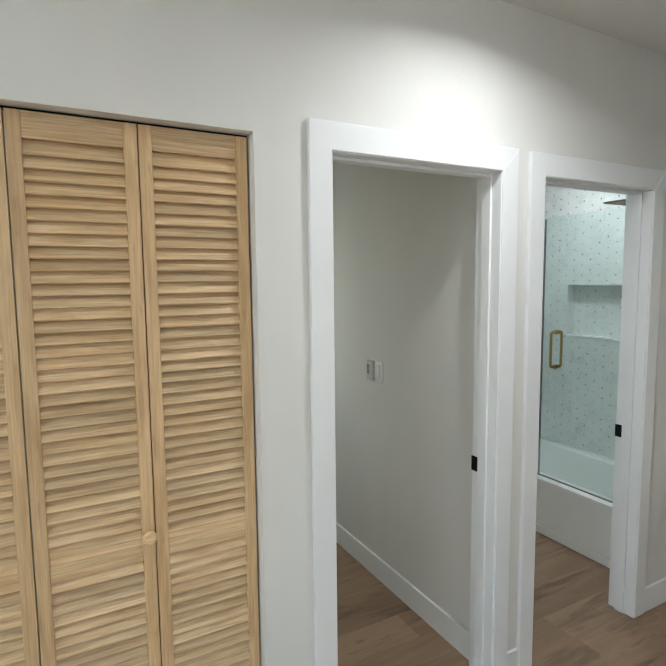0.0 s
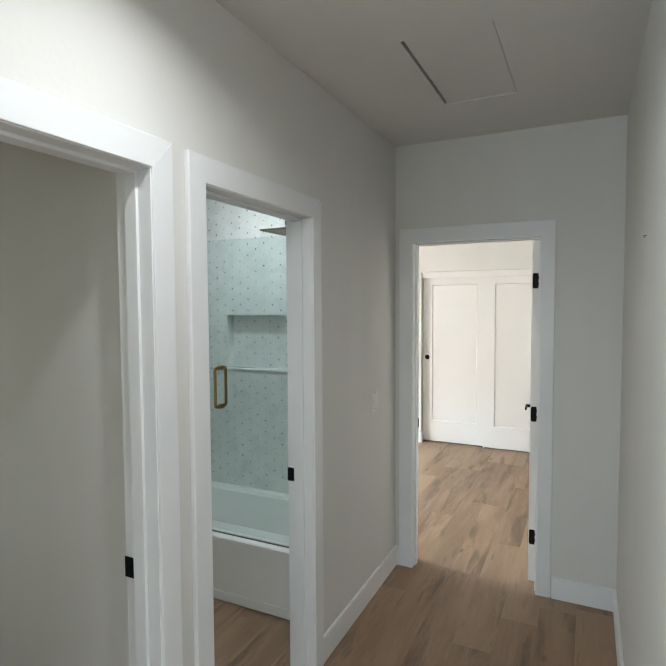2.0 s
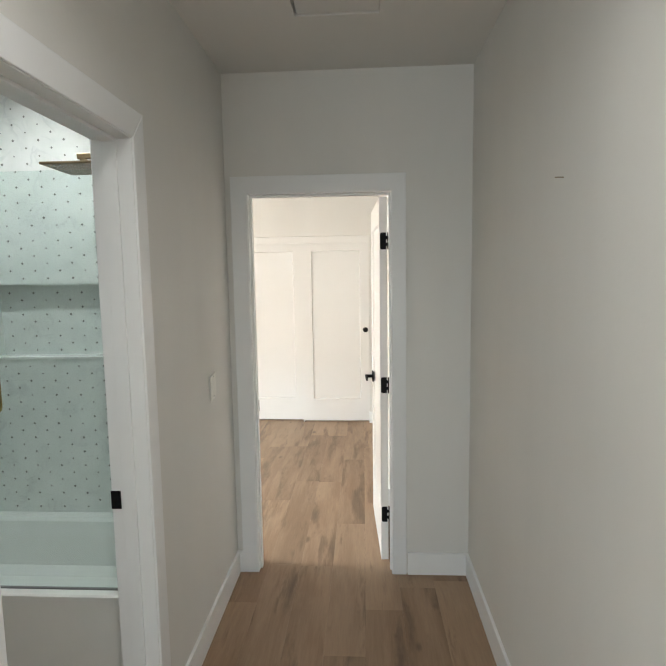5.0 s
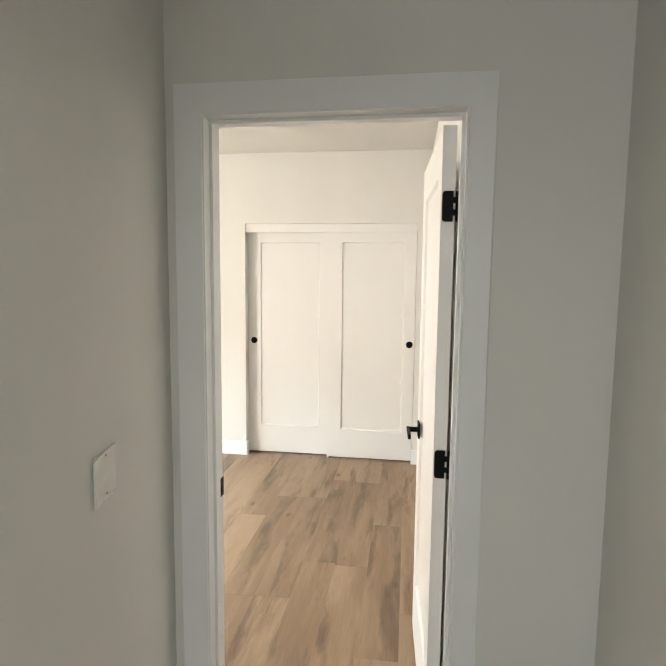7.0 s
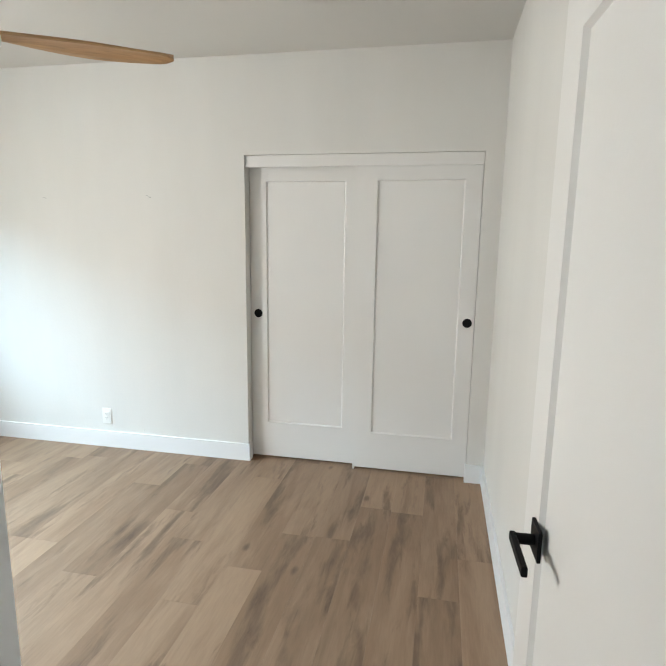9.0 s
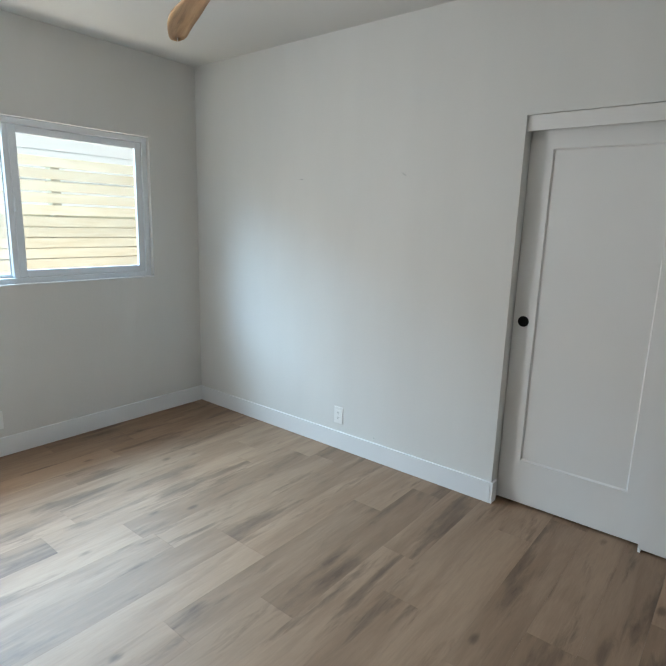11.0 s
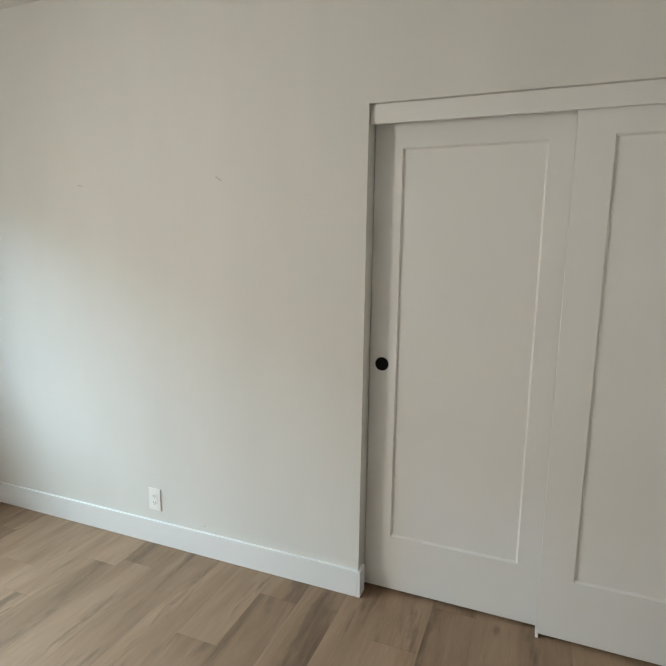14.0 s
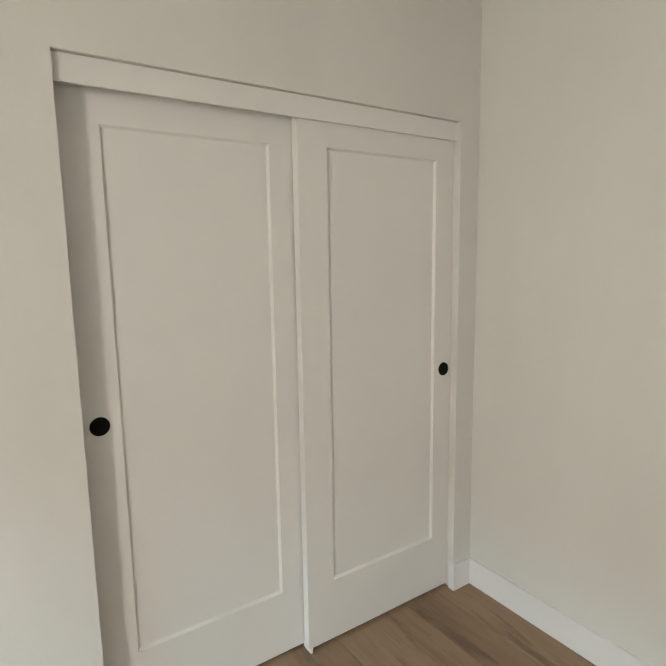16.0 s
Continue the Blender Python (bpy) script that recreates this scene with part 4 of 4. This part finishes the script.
sw = empty("covered_switch", (3.203, HALL_L, 1.116), "switch plate masked with torn off-white paper on the hall wall", "switch plate")
under("cover_plate", block(3.169, 3.239, HALL_L - 0.006, HALL_L, 1.060, 1.172, w=0.002), PLASTIC, sw)
pbm = bmesh.new()
outline = [(3.160, 1.052), (3.185, 1.060), (3.205, 1.072), (3.215, 1.068), (3.249, 1.074), (3.247, 1.120), (3.250, 1.184), (3.215, 1.178), (3.183, 1.172), (3.162, 1.164), (3.164, 1.110)]
fr = [pbm.verts.new((x, HALL_L - 0.0085 - 0.002 * math.sin(k * 1.7) ** 2, z)) for k, (x, z) in enumerate(outline)]
bk = [pbm.verts.new((x, HALL_L - 0.0062, z)) for x, z in outline]
pbm.faces.new(fr)
pbm.faces.new(bk[::-1])
for k in range(len(fr)):
    pbm.faces.new([fr[k], fr[(k + 1) % len(fr)], bk[(k + 1) % len(fr)], bk[k]])
under("masking_sheet", pbm, PAPER, sw, "torn masking paper")
for zz in (1.168, 1.076):
    under("screw", disc(bmesh.new(), (3.205, HALL_L - 0.0105, zz), "y", 0.0028, -0.0012, 12), GREYP, sw)

CX, CY, CZ = 1.557, 2.375, 1.1645
ctl = empty("wall_control", (CX, CY, CZ), "grey vented sensor beside a white rocker switch on one plate", "wall control")
under("cover_plate", block(CX - 0.006, CX, CY - 0.068, CY + 0.068, CZ - 0.056, CZ + 0.056, w=0.002), PLASTIC, ctl)
under("sensor_body", block(CX - 0.022, CX - 0.006, CY + 0.006, CY + 0.066, CZ - 0.052, CZ + 0.054, w=0.003), SENSOR, ctl, "pale grey vented sensor body")
for k in range(4):
    under("vent_slot", block(CX - 0.0232, CX - 0.021, CY + 0.036, CY + 0.060, CZ - 0.016 + 0.0135 * k, CZ - 0.010 + 0.0135 * k), DARK, ctl)
under("rocker", block(CX - 0.014, CX - 0.006, CY - 0.046, CY - 0.014, CZ - 0.034, CZ + 0.036, w=0.002), PLASTIC, ctl, "white rocker switch")
under("rocker_tip", block(CX - 0.017, CX - 0.0138, CY - 0.044, CY - 0.016, CZ - 0.032, CZ - 0.004, w=0.001), PLASTIC, ctl)

nail = tagged(new("picture_nail", mesh_of("picture_nail", tube([(2.412, HALL_R + 0.001, 1.888), (2.39, HALL_R + 0.010, 1.885), (2.322, HALL_R + 0.013, 1.873)], 0.0017, 8), BRONZE)), "short bent brown nail stuck in the hall wall", "nail")
for name, y, z, pts in (("wall_scuff", 2.844, 1.796, ((-0.016, 0.008), (-0.006, 0.003), (0.004, -0.006), (0.016, -0.006))), ("wall_scuff", 3.636, 1.788, ((-0.014, 0.002), (0.0, 0.0), (0.014, -0.003))), ("wall_scuff", 2.966, 0.152, ((-0.004, 0.003), (0.0, 0.0), (0.003, -0.004)))):
    sc = tube([(BED_E - 0.0008, y - u, z + w) for u, w in pts], 0.0016, 6)
    tagged(new(name, mesh_of(name, sc, GREYP)), "small dark scuff in the wall paint", "scuff mark")

# ---------------- outside ----------------
FENCE_Y = 6.225
fence = empty("fence", (6.0, FENCE_Y, -0.16), "horizontal slat fence of pale new cedar boards", "fence")
levels, z = [], 2.012
for k in range(21):
    levels.append((z - 0.087, z))
    z -= 0.087 + (0.017 if k < 5 else 0.0065)
board_mesh = mesh_of("board", block(-8.0, 8.0, 0, 0.019, 0, 0.087, w=0.002), CEDAR)
for k, (z0, z1) in enumerate(levels):
    b = new("board", board_mesh)
    b.parent = fence
    b.location = Vector((7.0 + 0.3 * math.sin(k * 5.1), FENCE_Y, z0)) - fence.location
    b.rotation_euler = (0, radians(0.04 * math.sin(k * 2.7)), 0)
    if k >= 5:  # the lower part is boarded on both sides of the posts
        b = new("board", board_mesh)
        b.parent = fence
        b.location = Vector((7.0 + 0.3 * math.sin(k * 3.7), FENCE_Y + 0.112, z0 + 0.048)) - fence.location
for n in range(-5, 8):
    under("post", block(6.10 + 1.02 * n, 6.185 + 1.02 * n, FENCE_Y + 0.0195, FENCE_Y + 0.11, -0.16, 1.98, w=0.004), CEDAR, fence)

house = empty("neighbour_house", (8.0, 9.6, -0.16), "white neighbouring house with horizontal siding", "house")
HY = 9.4
under("house_wall", block(5.6, 22.0, HY, HY + 4, -0.16, 5.6), SIDING, house)
lap = mesh_of("siding_board", prism("x", [(HY - 0.014, 0), (HY, 0), (HY, 0.207), (HY - 0.004, 0.207)], 5.6, 22.0), SIDING)
for k in range(27):
    s = new("siding_board", lap)
    s.parent = house
    s.location = Vector((0, 0, -0.1 + 0.21 * k)) - house.location
under("meter_box", block(6.18, 6.42, HY - 0.14, HY - 0.022, 2.40, 3.0, w=0.03), BOXGREY, house, "grey-blue metal meter box")
shed = empty("garage", (3.0, 8.8, -0.16), "low white garage with a grey-blue shingle roof", "garage")
under("garage_wall", block(-4.0, 5.60, 8.7, 12.5, -0.16, 2.32), SIDING, shed)
under("fascia_board", block(-4.2, 5.77, 8.36, 8.40, 2.10, 2.275), SIDING, shed)
under("garage_roof", prism("x", [(8.38, 2.26), (8.38, 2.30), (11.0, 4.1), (11.0, 4.0)], -4.2, 5.77), SHINGLE, shed, "grey-blue shingle roof")
sh_v = bmesh.new()
rr = random.Random(9)
for r in range(12):
    y0 = 8.36 + r * 0.12
    z0 = 2.305 + (y0 - 8.38) * 1.8 / 2.62
    x = 3.2 - (r % 2) * 0.15
    while x < 5.77:
        wdt = min(rr.uniform(0.2, 0.33), 5.78 - x)
        box(sh_v, x, x + wdt - 0.008, y0, y0 + 0.13, z0, z0 + 0.012 + rr.uniform(0, 0.006))
        x += wdt
shing = under("shingles", sh_v, SHINGLE, shed)
shing["kind"] = "stuff"

# ---------------- floor planks ----------------
PW, PL = 0.181, 1.22
pb = box(bmesh.new(), -PL / 2 + 0.0002, PL / 2 - 0.0002, -PW / 2 + 0.0002, PW / 2 - 0.0002, -0.006, 0.0)
plank_mesh = mesh_of("plank", pb, PLANK)
zones = ((-0.9, END_X, HALL_R - 0.05, BATH_Y), (0.66, 2.80, BATH_Y, 3.42), (END_X - 0.1, BED_E + 0.14, BED_S - 0.06, BED_N))
prng = random.Random(21)
for j in range(0, 27):
    yc = 0.13 + PW * j
    start = -1.6 + prng.random() * PL
    for i in range(8):
        xc = start + PL * i
        if any(xc + PL / 2 > a and xc - PL / 2 < b and yc + PW / 2 > c and yc - PW / 2 < d for a, b, c, d in zones):
            lo = END_X + 0.02 if yc > 3.4 else (0.64 if yc > BATH_Y else -0.9)
            hi = 7.24 if yc > BED_S - 0.08 else END_X + 0.05
            a0, a1 = max(xc - PL / 2, lo), min(xc + PL / 2, hi)
            if a1 - a0 < 0.01:
                continue
            whole = a1 - a0 > PL - 0.001
            cut = plank_mesh if whole else mesh_of("plank", box(bmesh.new(), a0 - xc + 0.0002, a1 - xc - 0.0002, -PW / 2 + 0.0002, PW / 2 - 0.0002, -0.006, 0.0), PLANK)
            p = new("plank", cut)
            p.parent = floor
            p.location = (xc, yc, 0)
# the same planks go on through the living space, joined
rest = bmesh.new()
for j in range(-19, 8):
    yc = 0.13 + PW * j
    x, end = -3.6, (-0.9 if j >= 0 else END_X)
    x -= prng.random() * PL
    while x < end:
        x0, x1 = max(x, -3.6), min(x + PL, end)
        if x1 - x0 > 0.01 and yc + PW / 2 < BATH_Y:
            box(rest, x0 + 0.0003, x1 - 0.0003, yc - PW / 2 + 0.0003, yc + PW / 2 - 0.0003, -0.006, 0.0)
        x += PL
rest_ob = under("planks", rest, PLANK, floor)
rest_ob["kind"] = "stuff"
